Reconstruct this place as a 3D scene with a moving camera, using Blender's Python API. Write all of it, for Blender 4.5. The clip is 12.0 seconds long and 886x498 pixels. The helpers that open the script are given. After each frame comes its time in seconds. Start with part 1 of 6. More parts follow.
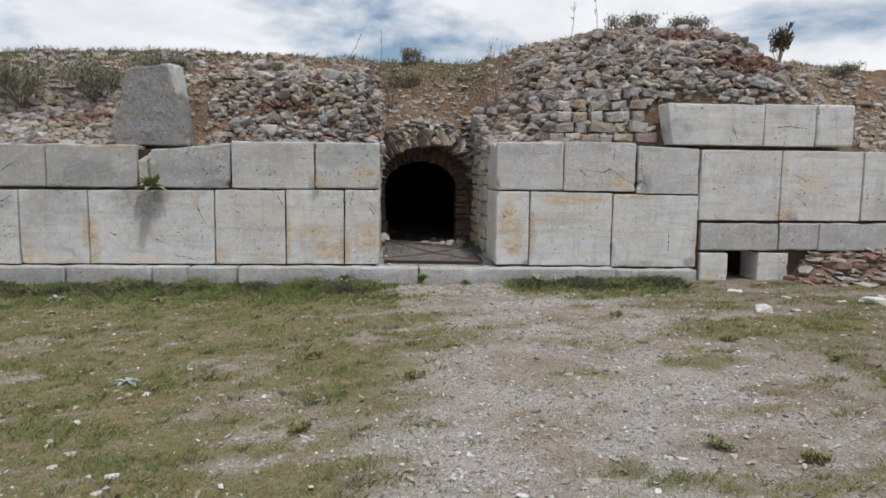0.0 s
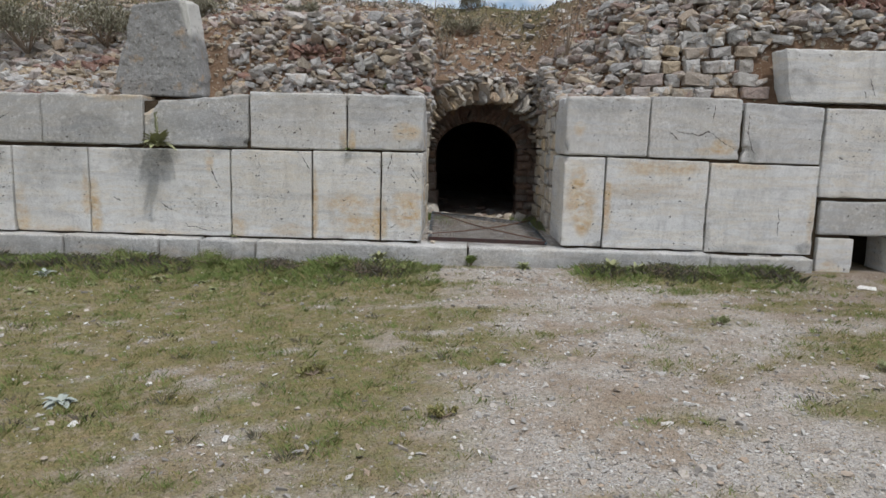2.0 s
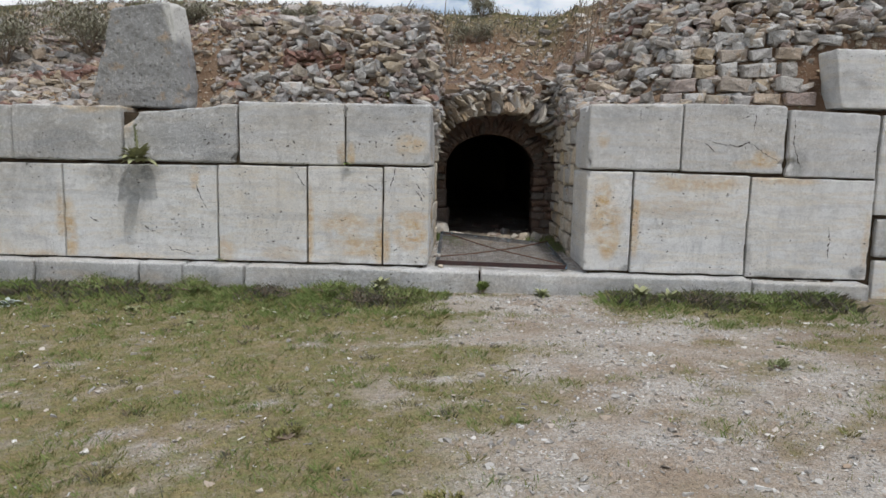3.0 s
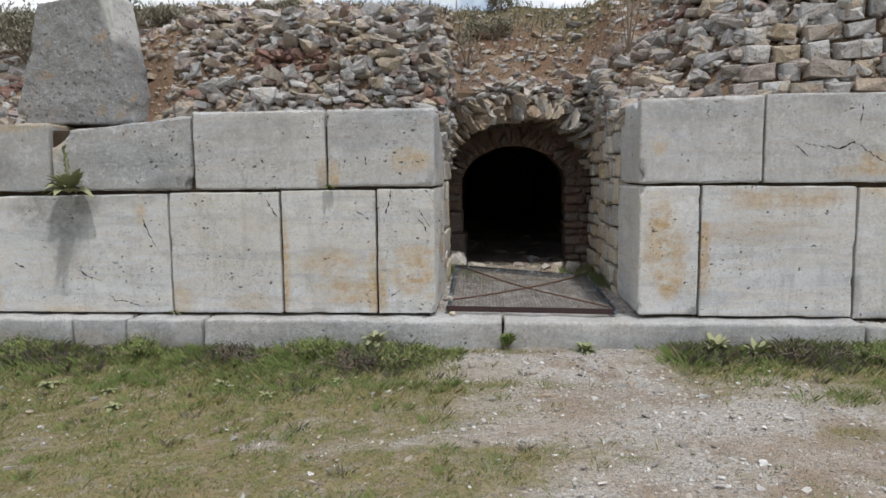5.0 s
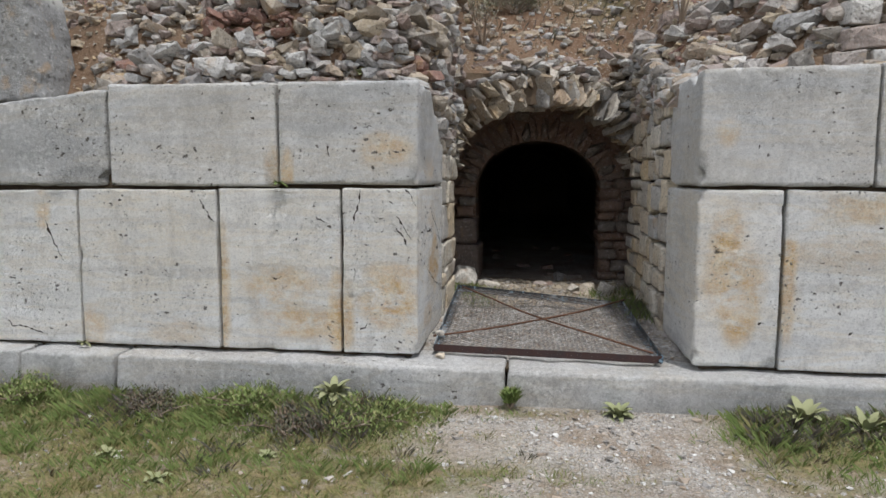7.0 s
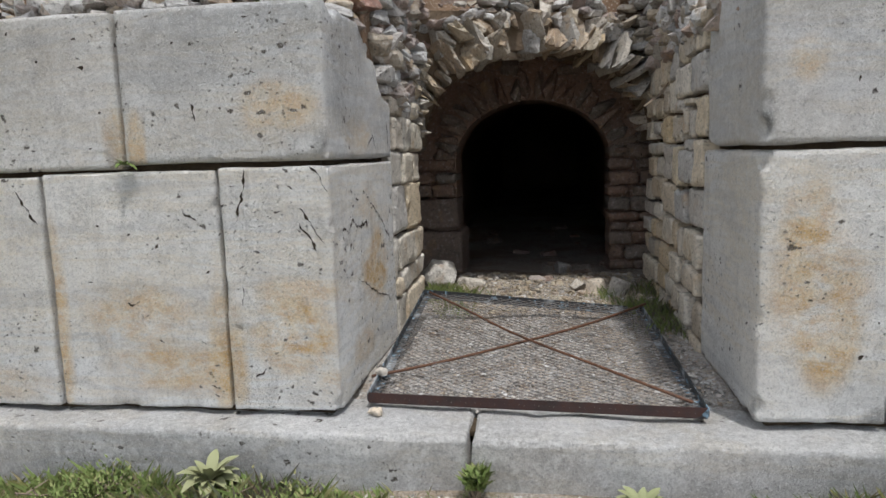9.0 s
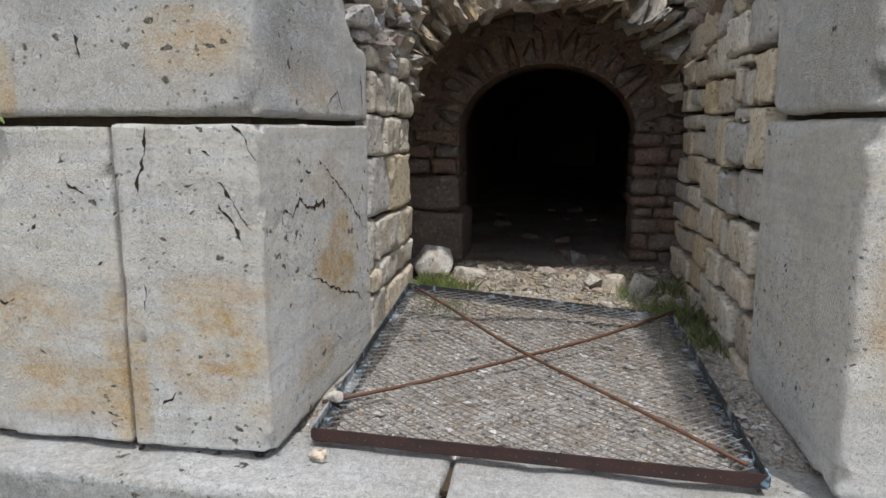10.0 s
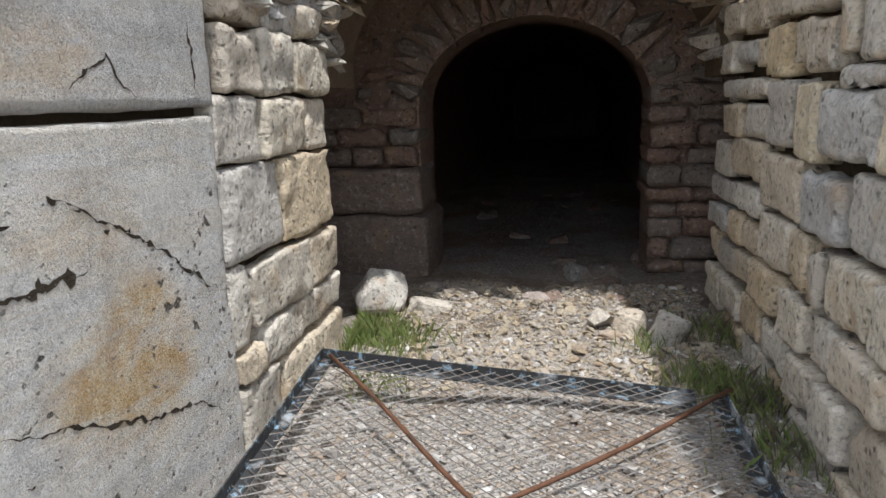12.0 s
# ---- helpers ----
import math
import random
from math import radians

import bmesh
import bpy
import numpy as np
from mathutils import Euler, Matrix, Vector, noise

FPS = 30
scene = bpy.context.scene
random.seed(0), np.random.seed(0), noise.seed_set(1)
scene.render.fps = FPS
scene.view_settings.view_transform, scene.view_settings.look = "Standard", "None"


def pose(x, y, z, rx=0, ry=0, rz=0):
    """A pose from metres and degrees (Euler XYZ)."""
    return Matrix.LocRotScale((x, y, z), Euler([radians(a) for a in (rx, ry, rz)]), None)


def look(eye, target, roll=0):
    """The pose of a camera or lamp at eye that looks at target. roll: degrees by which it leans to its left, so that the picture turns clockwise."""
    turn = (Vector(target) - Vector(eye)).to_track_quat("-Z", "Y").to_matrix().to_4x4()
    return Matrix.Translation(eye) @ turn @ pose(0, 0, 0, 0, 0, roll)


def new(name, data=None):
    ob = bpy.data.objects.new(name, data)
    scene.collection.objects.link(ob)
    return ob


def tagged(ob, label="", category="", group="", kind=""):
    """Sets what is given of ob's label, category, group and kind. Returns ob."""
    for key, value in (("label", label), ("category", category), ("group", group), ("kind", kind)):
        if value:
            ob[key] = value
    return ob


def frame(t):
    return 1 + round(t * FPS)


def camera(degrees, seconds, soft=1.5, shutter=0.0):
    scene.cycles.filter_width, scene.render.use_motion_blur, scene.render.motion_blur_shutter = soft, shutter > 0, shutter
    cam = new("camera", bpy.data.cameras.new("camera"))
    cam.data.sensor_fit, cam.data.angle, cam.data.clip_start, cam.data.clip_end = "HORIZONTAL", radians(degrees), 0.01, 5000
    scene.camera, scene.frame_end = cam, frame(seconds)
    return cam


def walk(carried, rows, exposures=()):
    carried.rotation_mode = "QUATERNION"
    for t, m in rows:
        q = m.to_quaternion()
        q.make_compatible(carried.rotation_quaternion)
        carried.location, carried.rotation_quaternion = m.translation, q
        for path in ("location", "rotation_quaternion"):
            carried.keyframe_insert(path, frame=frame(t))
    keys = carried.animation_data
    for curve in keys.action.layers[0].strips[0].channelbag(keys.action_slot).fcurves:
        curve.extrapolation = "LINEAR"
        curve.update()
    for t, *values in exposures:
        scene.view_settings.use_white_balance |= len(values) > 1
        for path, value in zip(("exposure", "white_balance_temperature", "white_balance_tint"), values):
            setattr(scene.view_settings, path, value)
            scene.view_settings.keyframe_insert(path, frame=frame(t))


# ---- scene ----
cam = camera(65.1, 12.0, soft=1.6)
METRES, EYE, TILT, LEAN, TURN = 8.8, 1.65, 0.0, 0.0, -4.6
EXPOSURES = [(0.0, -0.62), (3.0, -0.44), (5.5, -0.33), (6.5, -0.25), (7.2, -0.25), (9.0, -0.14), (10.0, -0.06), (12.0, 0.44)]
ROWS = [
    (0.0, 0.0, 0.0, 0.0, 0.08, -6.07, -0.76),
    (0.5, 0.0077, 0.0442, -0.0017, 3.53, -6.39, -2.24),
    (1.0, 0.0086, 0.089, -0.006, 1.25, -6.86, -2.59),
    (1.5, 0.0105, 0.132, -0.009, 2.98, -6.98, 0.14),
    (2.0, 0.0103, 0.175, -0.0083, 5.39, -8.84, -1.6),
    (2.5, 0.0059, 0.2205, -0.0097, 2.96, -7.28, -0.24),
    (3.0, 0.0082, 0.2646, -0.0105, 6.54, -7.61, -1.3),
    (5.0, 0.003, 0.443, -0.0111, 8.64, -6.17, 0.52),
    (5.5, 0.0043, 0.4849, -0.0112, 10.52, -1.81, -0.01),
    (6.0, 0.003, 0.5255, -0.0142, 7.69, -1.65, 0.19),
    (6.5, 0.0069, 0.5642, -0.0158, 9.48, -3.28, 1.14),
    (7.0, 0.0133, 0.6047, -0.0169, 11.85, -5.85, -0.32),
    (9.0, 0.0184, 0.766, -0.0205, 12.73, -7.85, 1.72),
    (9.5, 0.0187, 0.8084, -0.022, 15.34, -8.17, 0.04),
    (10.0, 0.0143, 0.8499, -0.026, 14.18, -9.8, 0.13),
    (10.5, 0.0114, 0.8879, -0.0277, 13.42, -13.7, 2.58),
    (11.0, 0.0141, 0.9239, -0.0219, 15.1, -12.13, 0.44),
    (11.5, 0.0106, 0.9603, -0.0237, 14.02, -11.32, -0.83),
    (12.0, 0.0081, 0.9954, -0.0221, 14.1, -12.12, 1.99),
]
walk(cam, [(t, pose(0, 0, EYE, TILT, LEAN, TURN) @ pose(METRES * x, METRES * y, METRES * z, 90 + pitch, roll, yaw)) for t, x, y, z, yaw, pitch, roll in ROWS],
     EXPOSURES)

# ---- light ----
world = bpy.data.worlds.new("sky")
scene.world = world
world.use_nodes = True
wt = world.node_tree
wt.nodes.clear()


def wnode(kind, **inputs):
    n = wt.nodes.new(kind)
    for key, value in inputs.items():
        n.inputs[key].default_value = value
    return n


SUN_EL, SUN_AZ = 70.0, 150.0   # degrees above the horizon; compass from +y towards +x
out = wnode("ShaderNodeOutputWorld")
sky = wt.nodes.new("ShaderNodeTexSky")
sky.sky_type, sky.sun_disc = "NISHITA", False
sky.sun_elevation, sky.sun_rotation = radians(SUN_EL), radians(SUN_AZ)
sky_bg = wnode("ShaderNodeBackground", Strength=0.15)
wt.links.new(sky.outputs[0], sky_bg.inputs["Color"])
coord = wt.nodes.new("ShaderNodeTexCoord")
mapping = wt.nodes.new("ShaderNodeMapping")
mapping.inputs["Scale"].default_value = (1.0, 1.0, 2.6)
mapping.inputs["Location"].default_value = (0.35, 0.2, 0.1)
wt.links.new(coord.outputs["Generated"], mapping.inputs["Vector"])
cn = wnode("ShaderNodeTexNoise", Scale=2.6, Detail=9.0, Roughness=0.58, Distortion=0.25)
wt.links.new(mapping.outputs[0], cn.inputs["Vector"])
ramp = wt.nodes.new("ShaderNodeValToRGB")
ramp.color_ramp.elements[0].position, ramp.color_ramp.elements[1].position = 0.40, 0.54
wt.links.new(cn.outputs[0], ramp.inputs[0])
cn2 = wnode("ShaderNodeTexNoise", Scale=5.0, Detail=8.0, Roughness=0.6)
wt.links.new(mapping.outputs[0], cn2.inputs["Vector"])
ramp2 = wt.nodes.new("ShaderNodeValToRGB")
ramp2.color_ramp.elements[0].position, ramp2.color_ramp.elements[1].position = 0.35, 0.62
ramp2.color_ramp.elements[0].color = (0.78, 0.81, 0.86, 1)
ramp2.color_ramp.elements[1].color = (0.95, 0.97, 1.0, 1)
wt.links.new(cn2.outputs[0], ramp2.inputs[0])
cloud_bg = wnode("ShaderNodeBackground", Strength=1.5)
wt.links.new(ramp2.outputs[0], cloud_bg.inputs["Color"])
wmix = wt.nodes.new("ShaderNodeMixShader")
wt.links.new(ramp.outputs[0], wmix.inputs[0])
wt.links.new(sky_bg.outputs[0], wmix.inputs[1])
wt.links.new(cloud_bg.outputs[0], wmix.inputs[2])
wt.links.new(wmix.outputs[0], out.inputs[0])

sun = new("sun", bpy.data.lights.new("sun", "SUN"))
sun.data.energy, sun.data.angle, sun.data.color = 3.2, radians(1.5), (1.0, 0.985, 0.965)
sx, sy, sz = math.sin(radians(SUN_AZ)) * math.cos(radians(SUN_EL)), math.cos(radians(SUN_AZ)) * math.cos(radians(SUN_EL)), math.sin(radians(SUN_EL))
sun.matrix_world = look((30 * sx, 30 * sy, 30 * sz), (0, 0, 0))


# ---- materials ----
def smooth(a, b, v):
    v = min(1.0, max(0.0, (v - a) / (b - a)))
    return v * v * (3 - 2 * v)


class Mat:
    """A short way to write a node material."""

    def __init__(self, name, rough=0.85, metal=0.0, spec=0.3):
        self.m = bpy.data.materials.new(name)
        self.m.use_nodes = True
        self.t = self.m.node_tree
        self.b = self.t.nodes["Principled BSDF"]
        self.b.inputs["Roughness"].default_value = rough
        self.b.inputs["Metallic"].default_value = metal
        self.b.inputs["Specular IOR Level"].default_value = spec
        self.bumps = None
        tc = self.t.nodes.new("ShaderNodeNewGeometry")
        self.pos = tc.outputs["Position"]
        self.island = tc.outputs["Random Per Island"]
        oi = self.t.nodes.new("ShaderNodeObjectInfo")
        self.rand = oi.outputs["Random"]

    def link(self, a, b):
        self.t.links.new(a, b)

    def put(self, socket, v):
        if isinstance(v, bpy.types.NodeSocket):
            self.link(v, socket)
        elif isinstance(v, tuple) and len(v) == 3:
            socket.default_value = (*v, 1)
        else:
            socket.default_value = v

    def noise(self, scale, detail=4.0, rough=0.55, distort=0.0, stretch=None, out=0):
        n = self.t.nodes.new("ShaderNodeTexNoise")
        n.inputs["Scale"].default_value, n.inputs["Detail"].default_value = scale, detail
        n.inputs["Roughness"].default_value, n.inputs["Distortion"].default_value = rough, distort
        v = self.pos
        if stretch:
            mp = self.t.nodes.new("ShaderNodeMapping")
            mp.inputs["Scale"].default_value = stretch
            self.link(v, mp.inputs[0])
            v = mp.outputs[0]
        self.link(v, n.inputs["Vector"])
        return n.outputs[out]

    def cells(self, scale, feature="F1", stretch=None, out="Distance", warp=0.0):
        n = self.t.nodes.new("ShaderNodeTexVoronoi")
        n.feature = feature
        n.inputs["Scale"].default_value = scale
        v = self.pos
        if warp:
            mad = self.t.nodes.new("ShaderNodeVectorMath")
            mad.operation = "MULTIPLY_ADD"
            self.link(self.noise(1.1 * scale, 3, 0.6, out=1), mad.inputs[0])
            mad.inputs[1].default_value = (warp, warp, warp)
            self.link(v, mad.inputs[2])
            v = mad.outputs[0]
        if stretch:
            mp = self.t.nodes.new("ShaderNodeMapping")
            mp.inputs["Scale"].default_value = stretch
            self.link(v, mp.inputs[0])
            v = mp.outputs[0]
        self.link(v, n.inputs["Vector"])
        return n.outputs[out]

    def attr(self, name):
        n = self.t.nodes.new("ShaderNodeAttribute")
        n.attribute_name = name
        return n.outputs["Fac"]

    def ramp(self, fac, *stops):
        n = self.t.nodes.new("ShaderNodeValToRGB")
        while len(n.color_ramp.elements) < len(stops):
            n.color_ramp.elements.new(0.5)
        for e, (p, c) in zip(n.color_ramp.elements, stops):
            e.position = p
            e.color = (c, c, c, 1) if isinstance(c, (int, float)) else (*c, 1)
        self.link(fac, n.inputs[0])
        return n.outputs[0]

    def mix(self, fac, a, b, how="MIX"):
        n = self.t.nodes.new("ShaderNodeMix")
        n.data_type, n.blend_type = "RGBA", how
        self.put(n.inputs["Factor"], fac)
        self.put(n.inputs["A"], a)
        self.put(n.inputs["B"], b)
        return n.outputs["Result"]

    def math(self, how, a, b=0.0):
        n = self.t.nodes.new("ShaderNodeMath")
        n.operation = how
        n.use_clamp = how in ("ADD", "MULTIPLY")
        self.put(n.inputs[0], a)
        self.put(n.inputs[1], b)
        return n.outputs[0]

    def bump(self, height, distance, strength=1.0):
        n = self.t.nodes.new("ShaderNodeBump")
        n.inputs["Strength"].default_value, n.inputs["Distance"].default_value = strength, distance
        self.link(height, n.inputs["Height"])
        if self.bumps:
            self.link(self.bumps, n.inputs["Normal"])
        self.bumps = n.outputs[0]

    def done(self, color, rough=None):
        self.put(self.b.inputs["Base Color"], color)
        if rough is not None:
            self.put(self.b.inputs["Roughness"], rough)
        if self.bumps:
            self.link(self.bumps, self.b.inputs["Normal"])
        return self.m


def make_marble(name, light, grey, warm, coarse=0.0):
    m = Mat(name, 0.8, 0, 0.2)
    broad = m.noise(1.5, 5, 0.6, 0.4)
    mid = m.noise(11.0, 7, 0.72)
    grain = m.noise(40.0, 6, 0.78)
    fine = m.noise(105.0, 5, 0.75)
    speck = m.noise(190.0, 3, 0.7)
    c = m.mix(m.ramp(broad, (0.36, 0.0), (0.66, 1.0)), light, grey)
    c = m.mix(m.math("MULTIPLY", m.rand, 0.35), c, grey)
    drip = m.noise(2.6, 7, 0.7, 0.2, stretch=(3.0, 3.0, 0.3))
    c = m.mix(m.ramp(drip, (0.54, 0.0), (0.74, 0.5)), c, (0.33, 0.33, 0.33))
    c = m.mix(m.ramp(m.noise(0.9, 5, 0.6), (0.48, 0.0), (0.68, 0.35)), c, warm)
    vein = m.noise(1.9, 7, 0.66, 0.5, stretch=(0.55, 0.55, 4.0))
    c = m.mix(m.ramp(vein, (0.46, 0.0), (0.53, 0.42), (0.60, 0.0)), c, warm)
    c = m.mix(m.ramp(m.noise(2.3, 7, 0.66, 0.5, stretch=(0.5, 0.5, 4.5)), (0.52, 0.0), (0.60, 0.34)), c, (0.50, 0.50, 0.505))
    c = m.mix(m.ramp(mid, (0.49, 0.0), (0.70, 0.38 + coarse)), c, (0.46, 0.44, 0.42))
    c = m.mix(m.ramp(m.noise(19.0, 7, 0.75, 0.3), (0.36, 0.45), (0.48, 0.0)), c, (0.93, 0.92, 0.90))
    rough_part = m.ramp(m.noise(2.7, 6, 0.65), (0.42, 0.25 + coarse), (0.60, 1.0))
    c = m.mix(m.math("MULTIPLY", rough_part, m.ramp(grain, (0.50, 0.0), (0.62, 0.34 + coarse))), c, (0.27, 0.265, 0.26))
    c = m.mix(m.math("MULTIPLY", rough_part, m.ramp(grain, (0.38, 0.4), (0.47, 0.0))), c, (0.90, 0.895, 0.88))
    # iron stains drawn out along the bedding
    lay_n = m.noise(4.0, 9, 0.74, 0.45, stretch=(0.8, 0.8, 2.1))
    fleck = m.noise(16.0, 7, 0.75)
    stain_or_lit = m.math("MULTIPLY", m.attr("stain_or_lit"), m.ramp(lay_n, (0.36, 0.0), (0.56, 1.0)))
    stain_or_lit = m.math("MULTIPLY", stain_or_lit, m.ramp(fleck, (0.34, 0.55), (0.52, 1.0)))
    c = m.mix(m.math("MULTIPLY", stain_or_lit, 0.9), c, m.mix(m.ramp(fleck, (0.42, 0.0), (0.66, 1.0)), (0.78, 0.56, 0.26), (0.58, 0.32, 0.095)))
    grime = m.math("MULTIPLY", m.attr("grime"), m.ramp(m.noise(6.0, 8, 0.78), (0.34, 0.10), (0.64, 0.9)))
    c = m.mix(grime, c, (0.20, 0.20, 0.198))
    # solution holes and dark lichen specks, thicker in some parts than in others
    where = m.ramp(m.noise(1.9, 5, 0.6), (0.42, 0.25), (0.58, 0.0))
    holes = m.ramp(m.math("ADD", m.cells(11.0, stretch=(1, 1, 1.6), warp=0.11), where), (0.13, 1.0), (0.18, 0.0))
    small = m.ramp(m.math("ADD", m.cells(27.0, stretch=(1, 1, 1.4), warp=0.035), where), (0.12, 1.0), (0.21, 0.0))
    tiny = m.ramp(m.cells(75.0, warp=0.012), (0.13, 1.0), (0.24, 0.0))
    pits = m.math("MAXIMUM", m.math("MAXIMUM", holes, m.math("MULTIPLY", small, 0.75)), m.math("MULTIPLY", tiny, 0.12 + coarse))
    c = m.mix(m.math("MULTIPLY", pits, 0.92), c, (0.085, 0.07, 0.055))
    c = m.mix(m.ramp(fine, (0.52, 0.0), (0.63, 0.38 + 0.5 * coarse)), c, (0.25, 0.245, 0.24))
    c = m.mix(m.ramp(speck, (0.36, 0.5), (0.46, 0.0)), c, (0.92, 0.92, 0.91))
    m.bump(mid, 0.03, 0.6)
    m.bump(grain, 0.022, 0.9)
    m.bump(fine, 0.009, 1.0)
    m.bump(m.ramp(pits, (0.0, 1.0), (1.0, 0.0)), 0.014, 0.9)
    return m.done(c)


MARBLE = make_marble("weathered_marble", (0.97, 0.96, 0.935), (0.82, 0.82, 0.81), (0.80, 0.69, 0.52))
MARBLE_GREY = make_marble("rain_washed_marble", (0.83, 0.825, 0.815), (0.63, 0.632, 0.635), (0.66, 0.58, 0.46))
MARBLE_DARK = make_marble("lichen_marble", (0.62, 0.62, 0.615), (0.44, 0.442, 0.445), (0.56, 0.50, 0.40))
PLINTH = make_marble("pitted_plinth_marble", (0.78, 0.77, 0.755), (0.56, 0.56, 0.55), (0.56, 0.49, 0.38), 0.2)


def make_rubble(name, tones, pit=28.0):
    m = Mat(name, 0.92, 0, 0.15)
    r = m.math("FRACT", m.math("ADD", m.math("MULTIPLY", m.rand, 0.5), m.math("MULTIPLY", m.island, 0.5)))
    stops = [((i + 0.5) / len(tones), t) for i, t in enumerate(tones)]
    c = m.ramp(r, *stops)
    mid, fine = m.noise(13.0, 6, 0.65), m.noise(60.0, 4, 0.7)
    c = m.mix(m.ramp(mid, (0.48, 0.0), (0.66, 0.45)), c, m.mix(0.65, c, (0.10, 0.09, 0.08)))
    c = m.mix(m.ramp(fine, (0.50, 0.0), (0.64, 0.5)), c, (0.15, 0.14, 0.125))
    c = m.mix(m.ramp(m.noise(34.0, 6, 0.75), (0.36, 0.28), (0.46, 0.0)), c, (0.80, 0.78, 0.74))
    c = m.mix(m.ramp(m.noise(6.0, 5, 0.6), (0.58, 0.0), (0.7, 0.5)), c, (0.42, 0.28, 0.15))
    pits = m.ramp(m.cells(pit, warp=0.4 / pit), (0.08, 0.0), (0.26, 1.0))
    # painted sunlight: paler colour on the marked side of a block
    c = m.mix(m.attr("stain_or_lit"), c, (0.55, 0.54, 0.51))
    c = m.mix(m.ramp(pits, (0.0, 0.6), (1.0, 0.0)), c, (0.09, 0.085, 0.08))
    m.bump(mid, 0.03, 0.7)
    m.bump(pits, 0.010, 0.7)
    m.bump(fine, 0.010, 0.9)
    return m.done(c)


RUBBLE = make_rubble("rubble_limestone", [(0.48, 0.465, 0.44), (0.31, 0.305, 0.30), (0.41, 0.325, 0.245), (0.40, 0.395, 0.39), (0.60, 0.585, 0.56), (0.30, 0.215, 0.18), (0.37, 0.365, 0.36), (0.44, 0.36, 0.26), (0.24, 0.235, 0.23), (0.52, 0.51, 0.49), (0.36, 0.29, 0.25), (0.45, 0.44, 0.43)])
RED_RUBBLE = make_rubble("dark_red_rubble", [(0.23, 0.13, 0.105), (0.28, 0.16, 0.125), (0.27, 0.21, 0.19), (0.36, 0.27, 0.22)])
JAMB = make_rubble("jamb_limestone", [(0.68, 0.59, 0.44), (0.55, 0.53, 0.50), (0.64, 0.50, 0.31), (0.74, 0.70, 0.63), (0.58, 0.48, 0.35), (0.48, 0.475, 0.47), (0.70, 0.63, 0.51), (0.58, 0.54, 0.48)])
PALE = make_rubble("pale_stone", [(0.66, 0.56, 0.44), (0.62, 0.59, 0.54), (0.70, 0.60, 0.47)])
ARCH_STONE = make_rubble("ochre_arch_stone", [(0.44, 0.34, 0.22), (0.48, 0.42, 0.33), (0.38, 0.28, 0.19), (0.52, 0.48, 0.42), (0.36, 0.34, 0.32), (0.50, 0.40, 0.27)])
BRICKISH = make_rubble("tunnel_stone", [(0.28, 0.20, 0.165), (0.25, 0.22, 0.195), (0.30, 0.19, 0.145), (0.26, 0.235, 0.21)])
WHITE = make_rubble("white_stone", [(0.80, 0.78, 0.75), (0.74, 0.72, 0.69)])
ROUGH_GREY = make_rubble("rough_grey_stone", [(0.27, 0.27, 0.27), (0.30, 0.30, 0.295)], 15.0)


def make_earth():
    m = Mat("red_earth", 0.95, 0, 0.1)
    a, b, c2 = m.noise(1.3, 6, 0.6), m.noise(11.0, 6, 0.7), m.noise(55.0, 4, 0.7)
    c = m.mix(m.ramp(a, (0.35, 0.0), (0.65, 1.0)), (0.17, 0.10, 0.064), (0.245, 0.175, 0.12))
    c = m.mix(m.ramp(b, (0.45, 0.0), (0.7, 0.7)), c, (0.19, 0.12, 0.075))
    peb = m.ramp(m.cells(38.0), (0.18, 1.0), (0.34, 0.0))
    c = m.mix(m.math("MULTIPLY", peb, m.ramp(m.noise(7.0, 3), (0.42, 0.0), (0.6, 0.8))), c, (0.44, 0.39, 0.33))
    c = m.mix(m.attr("green"), c, m.mix(m.ramp(b, (0.4, 0.0), (0.6, 1.0)), (0.10, 0.11, 0.05), (0.17, 0.14, 0.08)))
    m.bump(b, 0.05, 0.9)
    m.bump(c2, 0.015, 0.9)
    return m.done(c)


EARTH = make_earth()


def make_mortar(name, dark, light):
    m = Mat(name, 0.95, 0, 0.1)
    a, b = m.noise(4.0, 6, 0.65), m.noise(40.0, 5, 0.7)
    c = m.mix(m.ramp(a, (0.35, 0.0), (0.65, 1.0)), dark, light)
    c = m.mix(m.ramp(b, (0.5, 0.0), (0.7, 0.6)), c, tuple(v * 0.5 for v in dark))
    m.bump(b, 0.02, 0.9)
    return m.done(c)


MORTAR = make_mortar("earth_mortar", (0.14, 0.10, 0.07), (0.22, 0.17, 0.12))
JOINT = make_mortar("dark_joint_earth", (0.06, 0.045, 0.032), (0.10, 0.075, 0.05))


